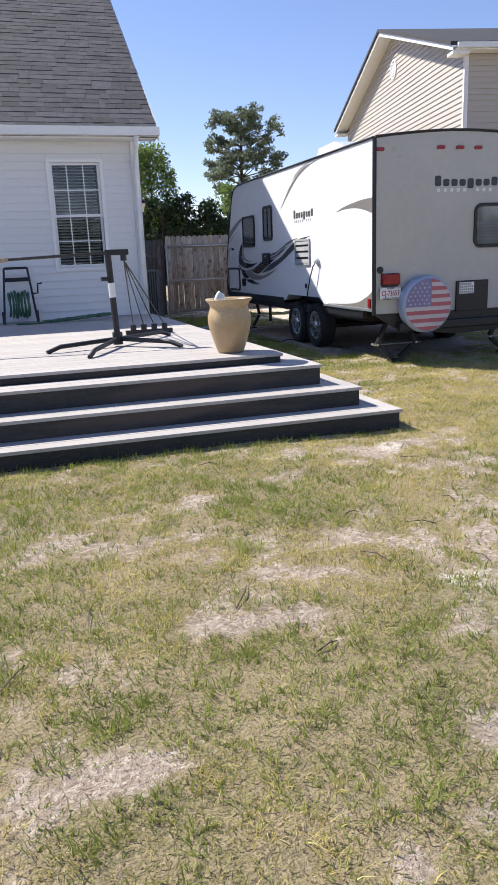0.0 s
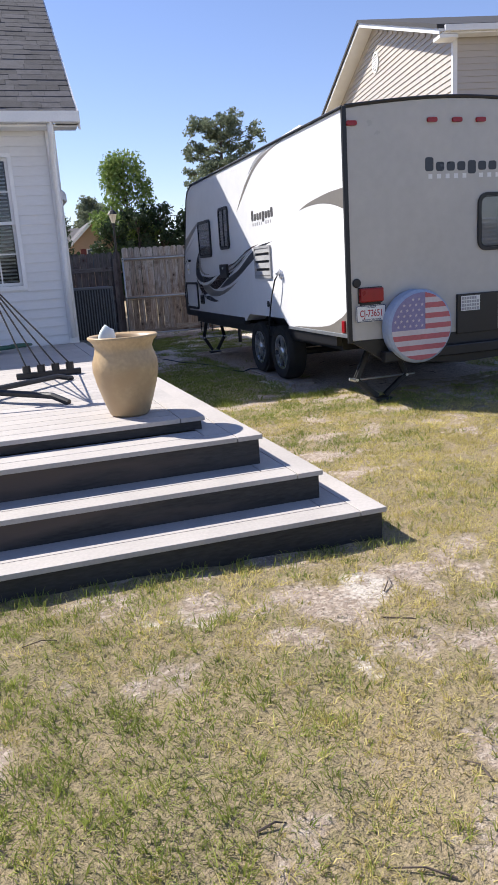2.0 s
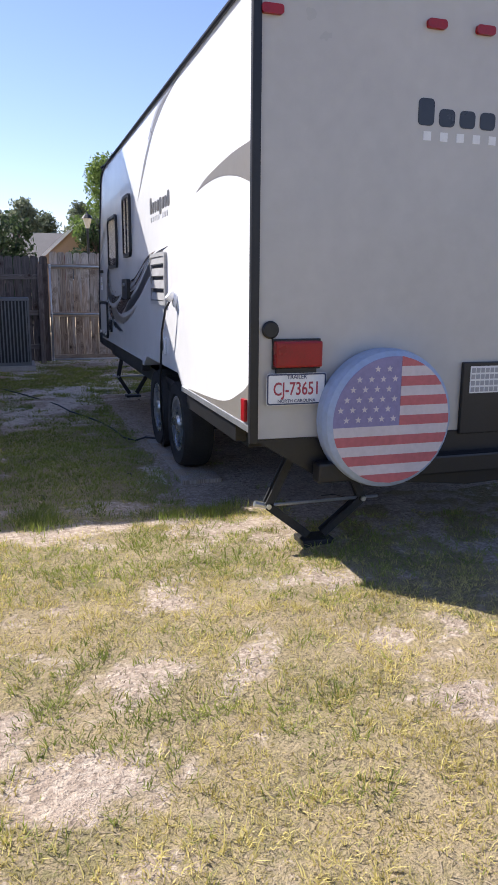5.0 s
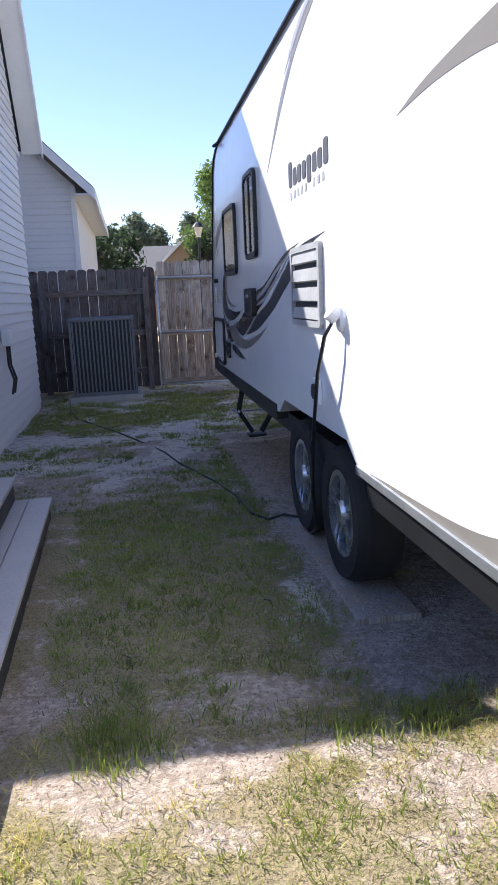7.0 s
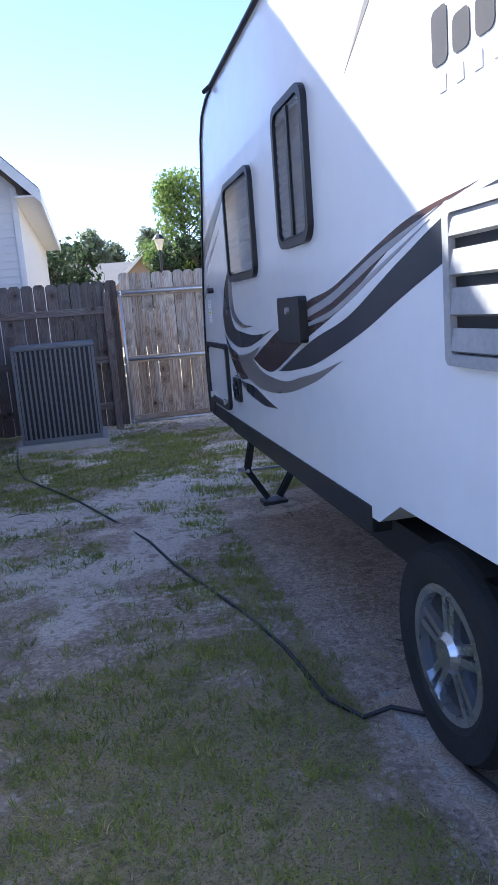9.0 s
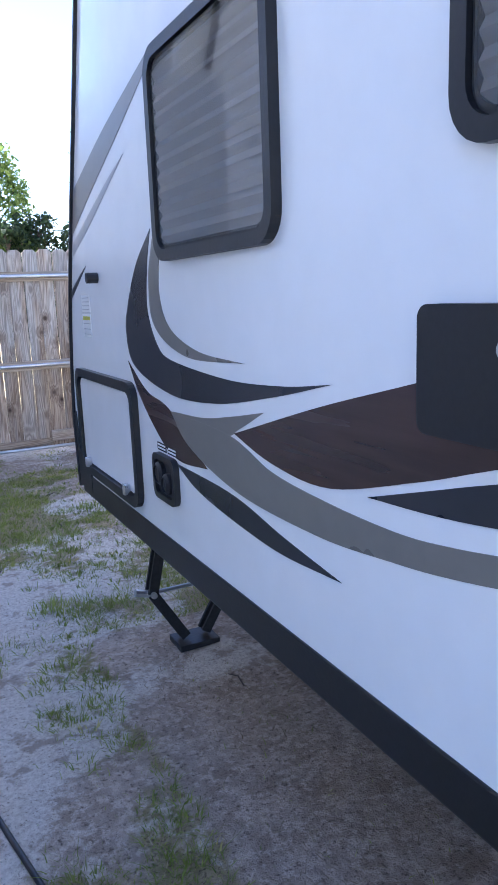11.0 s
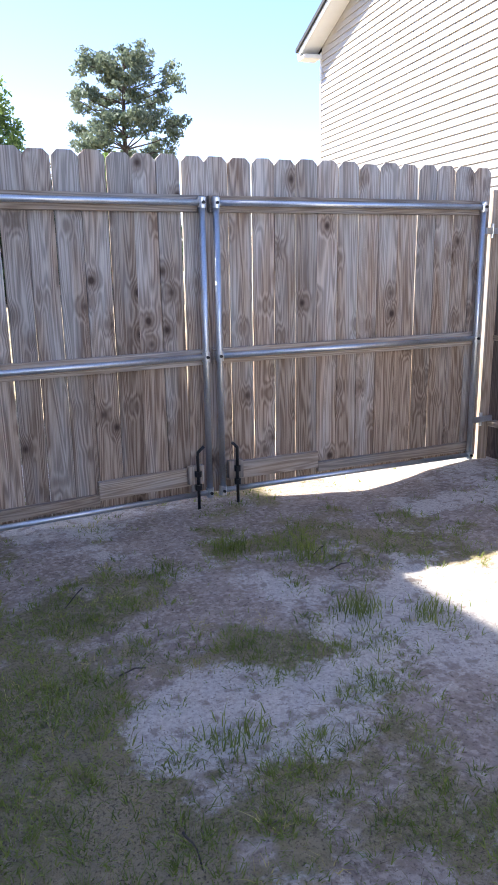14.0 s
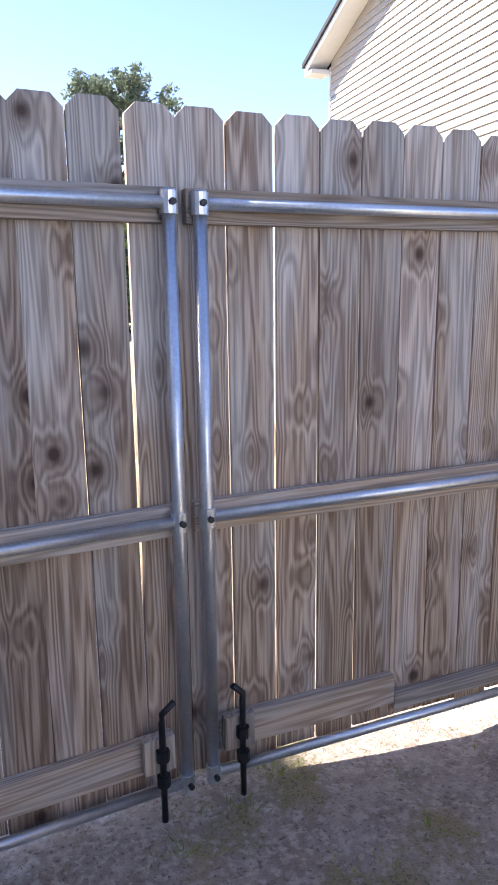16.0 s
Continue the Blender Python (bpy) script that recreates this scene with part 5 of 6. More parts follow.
# power cable from the inlet down and over the grass
cable_line = [(TX - 0.04, 10.25, 1.245), (TX - 0.065, 10.29, 1.18), (TX - 0.075, 10.38, 1.02), (TX - 0.06, 10.50, 0.85), (TX - 0.05, 10.60, 0.66), (TX - 0.02, 10.74, 0.40), (TX + 0.03, 10.9, 0.15)]
cable_line += [(x, y, 0.03 if x > 5.36 else float(ground_height(x, y)) + 0.008) for x, y in ((5.46, 11.2), (5.47, 11.5), (5.38, 11.58), (5.29, 11.60), (5.21, 11.75), (5.17, 12.18), (5.07, 12.63), (4.95, 13.05), (4.86, 13.42), (4.76, 13.92), (4.54, 14.62), (4.30, 15.37), (4.06, 15.95), (3.79, 16.5), (3.66, 17.2), (3.60, 17.9))]
tagged(part("power_cable", tube(nb(), cable_line, 0.0085, 8), M_BLACK, None, smooth=True), "black power cable hanging from the trailer onto the grass", "cable")

plank = tagged(part("levelling_plank", box(nb(), TX + 0.0, TX + 0.28, 10.1, 11.7, -0.03, 0.016, 0.004), M_RAIL), "pale wooden plank under the trailer wheels", "plank")

# ---- fence and drive gate ----
GY = 18.97
PW, PT = 0.138, 0.016


def picket_mesh(w, h, ear=0.03):
    me = bpy.data.meshes.new("picket")
    bm = nb()
    prism(bm, [(-w / 2, 0), (w / 2, 0), (w / 2, h - ear), (w / 2 - ear, h), (-w / 2 + ear, h), (-w / 2, h - ear)], "y", 0, PT)
    bmesh.ops.recalc_face_normals(bm, faces=bm.faces)
    bm.to_mesh(me)
    bm.free()
    return me


def run_of_pickets(parent, x0, x1, mat, z0, z1, seed, y=GY, pitch=0.1425, gaps=True):
    r = random.Random(seed)
    n = max(1, round((x1 - x0) / pitch))
    step = (x1 - x0) / n
    meshes = []
    for w in (step - 0.004, step - 0.007, step - 0.011):
        me = picket_mesh(w, z1 - z0)
        me.materials.append(mat)
        meshes.append(me)
    for k in range(n):
        me = meshes[r.choice((0, 0, 1, 1, 2))] if gaps else meshes[0]
        piece("picket", me, pose(x0 + (k + 0.5) * step, y + r.uniform(-0.002, 0.002), z0 + r.uniform(-0.008, 0.008), 0, r.uniform(-0.18, 0.18), 0), parent)


def rail_mesh(length, w=0.088, t=0.036):
    """A flat rail whose grain runs along its length, built along z."""
    me = bpy.data.meshes.new("rail")
    bm = box(nb(), -w / 2, w / 2, 0, t, 0, length, 0.003)
    bmesh.ops.recalc_face_normals(bm, faces=bm.faces)
    bm.to_mesh(me)
    bm.free()
    me.materials.append(M_RAIL)
    return me


def rail(parent, name, x0, x1, z, y, w=0.088, t=0.036):
    return piece(name, rail_mesh(x1 - x0, w, t), pose(x0, y - t, z, 0, 90, 0), parent)


RAILS = (1.667, 0.83, 0.022)


def gate_leaf(x0, x1, seed, inner, label):
    """A wooden leaf on a steel pipe frame; inner is the x of the upright at the meeting side."""
    g = thing("drive_gate", (inner, GY, -0.02), label, "gate", "leaves of the drive gate")
    lo, hi = (x0, x1)
    run_of_pickets(g, lo - (0.0 if inner == hi else 0.045), hi + (0.045 if inner == hi else 0.10), M_PICKET, 0.0, 1.912, seed)
    yp = GY - 0.036 - 0.022
    for z in RAILS[:2]:
        rail(g, "rail", lo - 0.03, hi + 0.03, z - 0.004, GY - 0.001)
    # pipe frame
    part("pipe", tube(nb(), [(lo, yp, 0.0), (lo, yp, 1.70)], 0.0185, 16), M_STEEL, g, "galvanised steel pipe", smooth=True)
    part("pipe", tube(nb(), [(hi, yp, 0.0), (hi, yp, 1.70)], 0.0185, 16), M_STEEL, g, "galvanised steel pipe", smooth=True)
    for z in RAILS:
        part("pipe", tube(nb(), [(lo + 0.02, yp, z), (hi - 0.02, yp, z)], 0.0165, 14), M_STEEL, g, "galvanised steel pipe", smooth=True)
        for x in (lo, hi):
            c = part("pipe_clamp", tube(nb(), [(x, yp, z - 0.028), (x, yp, z + 0.028)], 0.0235, 14), M_STEEL, g)
            part("bolt", tube(nb(), [(x, yp - 0.036, z), (x, yp - 0.02, z)], 0.009, 6), M_DARKSTEEL, c)
    # bottom board with block and drop rod by the meeting side
    s = -1 if inner == hi else 1
    a, b = sorted((inner + s * 0.03, inner + s * 0.66))
    rail(g, "kick_board", a, b, 0.125, GY - 0.001, 0.105)
    if inner != hi:
        rail(g, "rail", b + 0.002, hi + 0.02, 0.075, GY - 0.001, 0.06)
    else:
        rail(g, "rail", lo - 0.02, a - 0.002, 0.075, GY - 0.001, 0.06)
    xr = inner + s * 0.085
    part("block", box(nb(), xr - 0.05, xr + 0.045, GY - 0.075, GY - 0.038, 0.09, 0.20, 0.004), M_RAIL, g)
    rod = part("drop_rod", tube(nb(), [(xr, GY - 0.088, -0.12), (xr, GY - 0.088, 0.26), (xr - s * 0.0, GY - 0.09, 0.285), (xr - s * 0.035, GY - 0.10, 0.32)], 0.0095, 8), M_BLACK, g, "black steel drop rod", smooth=True)
    for z in (0.075, 0.155):
        part("rod_guide", tube(nb(), [(xr, GY - 0.088, z - 0.016), (xr, GY - 0.088, z + 0.016)], 0.02, 10), M_BLACK, rod)
    return g


gate_leaf(4.97, 6.715, 11, 6.715, "weathered wooden gate leaf on a galvanised pipe frame, shut")
right_leaf = gate_leaf(6.805, 8.64, 12, 6.805, "weathered wooden gate leaf with galvanised pipes, closed against its pair")
right_leaf.rotation_euler = (0, 0, radians(-4.5))


def fence_post(x, y, z1, mat=M_RAIL, w=0.09, group="fence posts"):
    p = tagged(part("fence_post", box(nb(), x - w / 2, x + w / 2, y - w / 2, y + w / 2, -0.2, z1, 0.004), mat), "square weathered pine fence post set in the ground", "post", group)
    return p


fence_post(8.80, 18.86, 1.78)
fence_post(4.80, 19.06, 1.70, M_FENCE_DARK)
for x in (8.70,):
    hg = thing("gate_hinge", (x, 18.9, 0.2), "galvanised strap hinge between gate and post", "hinge")
    for z in (0.27, 1.52):
        part("strap", box(nb(), x - 0.06, x + 0.10, 18.74, 18.755, z - 0.02, z + 0.02, 0.004), M_STEEL, hg)
        part("pin", tube(nb(), [(x, 18.75, z - 0.045), (x, 18.75, z + 0.045)], 0.012, 8), M_STEEL, hg)

# dark fence between house and gate, pickets with the rails on the yard side
left = thing("fence", (3.9, 19.05, 0.0), "old dark picket fence beside the house wing", "fence", "fence runs")
run_of_pickets(left, 2.6, 4.94, M_FENCE_DARK, -0.02, 1.84, 21, 19.08)
for z in (1.48, 0.85, 0.25):
    me = rail_mesh(2.2)
    me.materials.clear()
    me.materials.append(M_FENCE_DARK)
    piece("rail", me, pose(2.6, 19.08 - 0.036, z, 0, 90, 0), left)
for x in (3.22,):
    fence_post(x, 19.0, 1.66, M_FENCE_DARK)

# side fence that runs back along the trailer, its shade painted in dark wood
side = thing("fence", (8.95, 15.0, 0.0), "old picket fence along the neighbour's side, its shade in the dark grey", "fence", "fence runs")
me_side = picket_mesh(PW, 1.86)
me_side.materials.append(M_FENCE_DARK)
for k in range(44):
    piece("picket", me_side, pose(8.90, 18.83 - k * 0.145, -0.05 + random.uniform(-0.01, 0.01), 0, 0, 90), side)
for z in (1.5, 0.8, 0.2):
    piece("rail", rail_mesh(6.4), pose(8.86, 18.8, z, 90, 0, 0), side)


# ---- air conditioner ----
def build_condenser():
    ac = thing("air_conditioner", (4.12, 18.45, 0.0), "dark grey outdoor air conditioner on a concrete pad", "air conditioner")
    x0, x1, y0, y1, z1 = 3.66, 4.57, 18.0, 18.85, 1.13
    part("pad", box(nb(), x0 - 0.06, x1 + 0.06, y0 - 0.06, y1 + 0.06, -0.12, 0.015, 0.01), M_CONCRETE, ac)
    # black core puts the shade between the louvres into its colour
    part("body", box(nb(), x0 + 0.02, x1 - 0.02, y0 + 0.02, y1 - 0.02, 0.02, z1 - 0.04), M_BLACK, ac)
    part("base_pan", box(nb(), x0, x1, y0, y1, 0.017, 0.07, 0.008), M_AC, ac)
    part("top", box(nb(), x0 - 0.008, x1 + 0.008, y0 - 0.008, y1 + 0.008, z1 - 0.05, z1, 0.015), M_AC, ac)
    n = 16
    for k in range(n):
        x = x0 + 0.05 + (x1 - x0 - 0.1) * k / (n - 1)
        part("louvre", box(nb(), x - 0.011, x + 0.011, y0 - 0.002, y0 + 0.018, 0.075, z1 - 0.055), M_AC, ac)
    for k in range(14):
        y = y0 + 0.05 + (y1 - y0 - 0.1) * k / 13
        part("louvre", box(nb(), x1 - 0.018, x1 + 0.002, y - 0.011, y + 0.011, 0.075, z1 - 0.055), M_AC, ac)
    for x in (x0, x1 - 0.03):
        part("corner_post", box(nb(), x, x + 0.03, y0 - 0.004, y0 + 0.026, 0.07, z1 - 0.05), M_AC, ac)


build_condenser()

# ---- neighbour's two-storey house ----
def build_neighbour():
    nh = thing("neighbour_house", (15.0, 24.0, 0.0), "cream vinyl-sided two-storey house with a gable and dark roof", "house")
    c0 = Vector((14.04, 19.94, 0))
    ang = radians(11.2)
    d, o = Vector((math.sin(ang), math.cos(ang), 0)), Vector((math.cos(ang), -math.sin(ang), 0))
    W, EZ, PZ = 13.4, 6.70, 8.82

    def P(s, q, z):
        return c0 + d * s + o * q + Vector((0, 0, z))

    def solid(corners, q0, q1):
        bm = nb()
        a = [bm.verts.new(P(s, q0, z)) for s, z in corners]
        b = [bm.verts.new(P(s, q1, z)) for s, z in corners]
        bm.faces.new(a)
        bm.faces.new(b[::-1])
        k = len(corners)
        for i in range(k):
            bm.faces.new((a[i], a[(i + 1) % k], b[(i + 1) % k], b[i]))
        return bm
    part("gable_wall", solid([(0, -0.1), (W, -0.1), (W, EZ + 0.1), (W / 2, PZ + 0.1), (0, EZ + 0.1)], 0.02, 0.2), M_SIDING_TAN, nh)
    part("side_wall", solid([(0, -0.1), (0.18, -0.1), (0.18, EZ), (0, EZ)], 0.21, 9.0), M_SIDING_TAN, nh)
    part("far_side_wall", solid([(W - 0.18, -0.1), (W, -0.1), (W, EZ), (W - 0.18, EZ)], 0.21, 9.0), M_SIDING_TAN, nh)
    part("end_wall", solid([(0.2, -0.1), (W - 0.2, -0.1), (W - 0.2, EZ), (W / 2, PZ - 0.1), (0.2, EZ)], 8.8, 8.99), M_SIDING_TAN, nh)
    z = 1.2
    k = (PZ - EZ) / (W / 2)
    while z < PZ - 0.15:
        top = z + 0.15
        s0 = 0.07 if top < EZ else (top - 0.05 - EZ) / k + 0.07
        bm = nb()
        cols = []
        for s in (s0, W - s0):
            cols.append([bm.verts.new(P(s, q, zz)) for q, zz in ((0.019, z), (-0.014, z), (-0.014, z + 0.015), (0.012, top), (0.019, top))])
        bm.faces.new(cols[0])
        bm.faces.new(cols[1][::-1])
        for i in range(5):
            bm.faces.new((cols[0][i], cols[0][(i + 1) % 5], cols[1][(i + 1) % 5], cols[1][i]))
        part("clapboard", bm, M_SIDING_TAN, nh)
        if top < EZ:
            bm = nb()
            cols = []
            for q in (0.1, 9.0):
                cols.append([bm.verts.new(P(s, q, zz)) for s, zz in ((-0.001, z), (-0.03, z), (-0.03, z + 0.015), (-0.006, top), (-0.001, top))])
            bm.faces.new(cols[0])
            bm.faces.new(cols[1][::-1])
            for i in range(5):
                bm.faces.new((cols[0][i], cols[0][(i + 1) % 5], cols[1][(i + 1) % 5], cols[1][i]))
            part("clapboard", bm, M_SIDING_TAN, nh)
        z += 0.15
    part("corner_board", solid([(-0.035, 0), (0.07, 0), (0.07, EZ - 0.02), (-0.035, EZ - 0.02)], -0.02, 0.1), M_TRIM, nh)
    part("corner_board", solid([(W - 0.07, 0), (W + 0.03, 0), (W + 0.03, EZ - 0.02), (W - 0.07, EZ - 0.02)], -0.02, 0.1), M_TRIM, nh)
    ov = 0.40
    for s_e, sg in ((0, -1), (W, 1)):
        e = s_e + sg * ov
        ze = EZ - k * ov
        roof = part("roof", solid([(e, ze + 0.16), (W / 2, PZ + 0.16), (W / 2, PZ + 0.26), (e, ze + 0.26)], -0.58, 9.4), M_ROOF_FAR, nh)
        part("rake_board", solid([(e, ze + 0.03), (W / 2, PZ + 0.03), (W / 2, PZ + 0.157), (e, ze + 0.157)], -0.525, -0.502), M_TRIM, nh)
        part("rake_soffit", solid([(e, ze + 0.10), (W / 2, PZ + 0.10), (W / 2, PZ + 0.155), (e, ze + 0.155)], -0.50, 0.015), M_TRIM, nh)
        part("gutter", solid(sorted([(e, ze + 0.08), (e + sg * 0.10, ze + 0.08)]) + sorted([(e, ze + 0.22), (e + sg * 0.10, ze + 0.22)], reverse=True), -0.4, 9.3), M_TRIM, nh)
        part("eave_soffit", solid(sorted([(s_e + sg * 0.035, ze + 0.04), (e, ze + 0.04)]) + sorted([(s_e + sg * 0.035, ze + 0.075), (e, ze + 0.075)], reverse=True), -0.44, 9.3), M_TRIM, nh)
        part("eave_return", solid(sorted([(s_e - sg * 0.05, ze - 0.05), (e, ze - 0.05)]) + sorted([(s_e - sg * 0.05, ze + 0.03), (e, ze + 0.03)], reverse=True), -0.51, -0.03), M_TRIM, nh)
    # round gable vent with slats
    vc = W / 2 - 0.15
    gv = part("gable_vent", nb_ring(P, vc, 7.72, 0.33, 0.27), M_TRIM, nh, "white octagonal gable vent")
    for i in range(6):
        zz = 7.52 + i * 0.072
        hw = math.sqrt(max(0.01, 0.262 ** 2 - (zz - 7.72) ** 2))
        part("slat", solid([(vc - hw, zz), (vc + hw, zz), (vc + hw, zz + 0.045), (vc - hw, zz + 0.045)], -0.035, -0.018), M_TRIM, gv)
    # window on the shaded side
    for q in (1.3,):
        bm = nb()
        wv = []
        for qq, zz in ((q, 5.15), (q + 1.9, 5.15), (q + 1.9, 6.40), (q, 6.40)):
            wv.append((qq, zz))
        for a, bb in ((-0.05, -0.031),):
            va = [bm.verts.new(P(a, *w)) for w in wv]
            vb = [bm.verts.new(P(bb, *w)) for w in wv]
            bm.faces.new(va)
            bm.faces.new(vb[::-1])
            for i in range(4):
                bm.faces.new((va[i], va[(i + 1) % 4], vb[(i + 1) % 4], vb[i]))
        w = part("window", bm, M_TRIM, nh)
        for i in range(2):
            bm = nb()
            q0 = q + 0.08 + i * 0.9
            va = [bm.verts.new(P(-0.056, *u)) for u in ((q0, 5.23), (q0 + 0.82, 5.23), (q0 + 0.82, 6.32), (q0, 6.32))]
            vb = [bm.verts.new(P(-0.0505, *u)) for u in ((q0, 5.23), (q0 + 0.82, 5.23), (q0 + 0.82, 6.32), (q0, 6.32))]
            bm.faces.new(va)
            bm.faces.new(vb[::-1])
            for j in range(4):
                bm.faces.new((va[j], va[(j + 1) % 4], vb[(j + 1) % 4], vb[j]))
            part("pane", bm, M_PANE_FAR, w)


M_PANE_FAR = material("sky_lit_pane", (0.10, 0.12, 0.15), 0.06, vary=0.1, bump=0)


def nb_ring(P, s, z, r0, r1):
    bm = nb()
    rows = []
    for r, q in ((r0, 0.01), (r0, -0.045), (r1, -0.045), (r1, 0.01)):
        rows.append([bm.verts.new(P(s + r * math.cos(a * math.tau / 24), q, z + r * math.sin(a * math.tau / 24))) for a in range(24)])
    for a, b in zip(rows, rows[1:] + rows[:1]):
        for i in range(24):
            bm.faces.new((a[i], a[(i + 1) % 24], b[(i + 1) % 24], b[i]))
    return bm


build_neighbour()

# ---- houses beyond the fence ----
def build_far_house():
    fh = thing("far_house", (7.5, 46.0, 0.0), "tan house with a front gable, red shutters and grey roof", "house")
    tan = material("tan_siding", (0.44, 0.30, 0.20), 0.7, vary=0.08, scale=1, fine=12)
    roofm = material("grey_brown_shingle", (0.11, 0.105, 0.11), 0.9, vary=0.2, scale=1, fine=14)
    y = 45.0
    part("gable_wall", prism(nb(), [(5.6, -0.1), (9.45, -0.1), (9.45, 2.45), (7.53, 4.25), (5.6, 2.45)], "y", y, y + 0.2), tan, fh)
    for sgn in (-1, 1):
        xe = 7.53 + sgn * 2.2
        part("rake_board", prism(nb(), [(xe, 2.18), (7.53, 4.22), (7.53, 4.42), (xe, 2.38)], "y", y - 0.25, y - 0.2), M_TRIM, fh)
        part("gable_roof", prism(nb(), [(xe, 2.24), (7.53, 4.28), (7.53, 4.40), (xe, 2.36)], "y", y - 0.19, y + 6), roofm, fh)
    w = part("window", box(nb(), 7.05, 8.0, y - 0.06, y - 0.002, 1.6, 2.85), M_TRIM, fh)
    for x in (7.1, 7.54):
        part("pane", box(nb(), x, x + 0.40, y - 0.07, y - 0.061, 1.65, 2.8), M_PANE_FAR, w)
    for x in (6.72, 8.04):
        part("shutter", box(nb(), x, x + 0.29, y - 0.06, y - 0.002, 1.6, 2.85), M_SHUTTER, fh)
    part("main_wall", box(nb(), -3.0, 16.0, y + 3.0, y + 3.2, -0.1, 2.6), tan, fh)
    part("main_roof", prism(nb(), [(y + 2.6, 2.5), (y + 7.0, 4.25), (y + 7.0, 4.4), (y + 2.6, 2.65)], "x", 4.0, 10.6), roofm, fh)


build_far_house()


def build_street_lamp():
    lamp = thing("street_lamp", (7.22, 35.0, -0.06), "black post lamp with a lantern head", "street lamp")
    part("pole", tube(nb(), [(7.22, 35, -0.1), (7.22, 35, 3.5)], 0.06, 10, 0.045), M_BLACK, lamp)
    part("lantern", lathe(nb(), [(0.07, 3.5), (0.17, 3.85), (0.17, 3.87)], (7.22, 35, 0), 8), M_LAMPGLASS, lamp)
    part("cap", lathe(nb(), [(0.23, 3.86), (0.12, 4.0), (0.03, 4.05), (0.02, 4.14)], (7.22, 35, 0), 8), M_BLACK, lamp)


build_street_lamp()


# ---- trees ----
def leaf_cloud(name, clumps, per, size, mat, parent, seed, flat=1.0):
    """Many small leaf blades in irregular clumps: (x, y, z, radius)."""
    r = np.random.default_rng(seed)
    vs, n = [], 0
    for (x, y, z, rad) in clumps:
        m = int(per * rad * rad)
        dirs = r.normal(size=(m, 3))
        dirs /= np.linalg.norm(dirs, axis=1)[:, None]
        rad_k = rad * r.random(m) ** 0.45
        c = dirs * rad_k[:, None] * np.array([1, 1, flat]) + np.array([x, y, z])
        a = r.normal(size=(m, 3)) * size
        b = r.normal(size=(m, 3)) * size
        vs.append(np.stack([c - a * 0.6, c + b * 0.5, c + a * 0.8, c - b * 0.5], 1))
    v = np.concatenate(vs).reshape(-1, 3)
    f = np.arange(len(v)).reshape(-1, 4)
    me = bpy.data.meshes.new(name)
    me.vertices.add(len(v))
    me.vertices.foreach_set("co", v.astype(np.float32).ravel())
    me.loops.add(f.size)
    me.loops.foreach_set("vertex_index", f.astype(np.int32).ravel())
    me.polygons.add(len(f))
    me.polygons.foreach_set("loop_start", np.arange(0, f.size, 4, dtype=np.int32))
    me.update(calc_edges=True)
    me.materials.append(mat)
    ob = new(name, me)
    ob.parent = parent
    if parent.type == "EMPTY":
        ob.matrix_parent_inverse = Matrix.Translation(parent.location).inverted()
    return ob


def pine(x, y, h, crown, seed, per=300, size=0.09, label="tall pine with an open ragged crown"):
    r = random.Random(seed)
    t = thing("pine_tree", (x, y, -0.06), label, "tree", "pines")
    bm = tube(nb(), [(x, y, -0.2), (x + 0.1, y, h * 0.3), (x - 0.05, y, h * 0.65), (x + 0.1, y, h * 0.97)], 0.24, 8, 0.04)
    clumps = []
    z = h * 0.40
    while z < h * 0.97:
        f = (z - h * 0.40) / (h * 0.57)
        reach = crown * math.sin(math.pi * (0.16 + 0.72 * f)) ** 0.75
        for _ in range(3 if f < 0.3 else 7):
            a = r.random() * math.tau
            d = reach * r.uniform(0.3, 1.0)
            px, py, pz = x + d * math.cos(a), y + d * math.sin(a), z + r.uniform(-0.2, 0.4)
            tube(bm, [(x, y, z - 0.4), (x + 0.5 * (px - x), y + 0.5 * (py - y), z - 0.1), (px, py, pz)], 0.045, 5, 0.015, False)
            for _ in range(4):
                clumps.append((px + r.uniform(-0.45, 0.45), py + r.uniform(-0.45, 0.45), pz + r.uniform(-0.2, 0.35), r.uniform(0.2, 0.48)))
        z += h * 0.045
    part("trunk", bm, M_BARK, t)
    leaf_cloud("crown", clumps, per, size, M_PINE, t, seed, 0.7)
    return t


def leafy(x, y, h, crown, seed, mat, low=0.2, per=160, size=0.11, label="", group="leafy trees", category="tree"):
    r = random.Random(seed)
    t = thing("tree", (x, y, -0.06), label, category, group)
    bm = tube(nb(), [(x, y, -0.2), (x + 0.05, y, h * 0.3), (x, y, h * 0.8)], 0.16, 8, 0.03)
    clumps = []
    for _ in range(64):
        f = r.random()
        z = h * (low + (1 - low) * f)
        reach = crown * (0.35 + 0.65 * math.sin(math.pi * min(1, 0.15 + 0.8 * f)) ** 0.8) * r.uniform(0.35, 1.0)
        a = r.random() * math.tau
        px, py = x + reach * math.cos(a), y + reach * math.sin(a)
        tube(bm, [(x, y, max(0.3, z - 0.9)), (px, py, z)], 0.035, 5, 0.01, False)
        clumps.append((px, py, z - r.uniform(0, 0.3), r.uniform(0.4, 0.85) * crown * 0.5))
    part("trunk", bm, M_BARK, t)
    leaf_cloud("crown", clumps, per, size, mat, t, seed)
    return t


pine(17.1, 51.0, 11.2, 2.9, 41, 620, 0.075)
leafy(9.4, 44.0, 7.4, 1.7, 42, M_LEAF, 0.35, 520, 0.08, "light green leafy tree behind the fence")
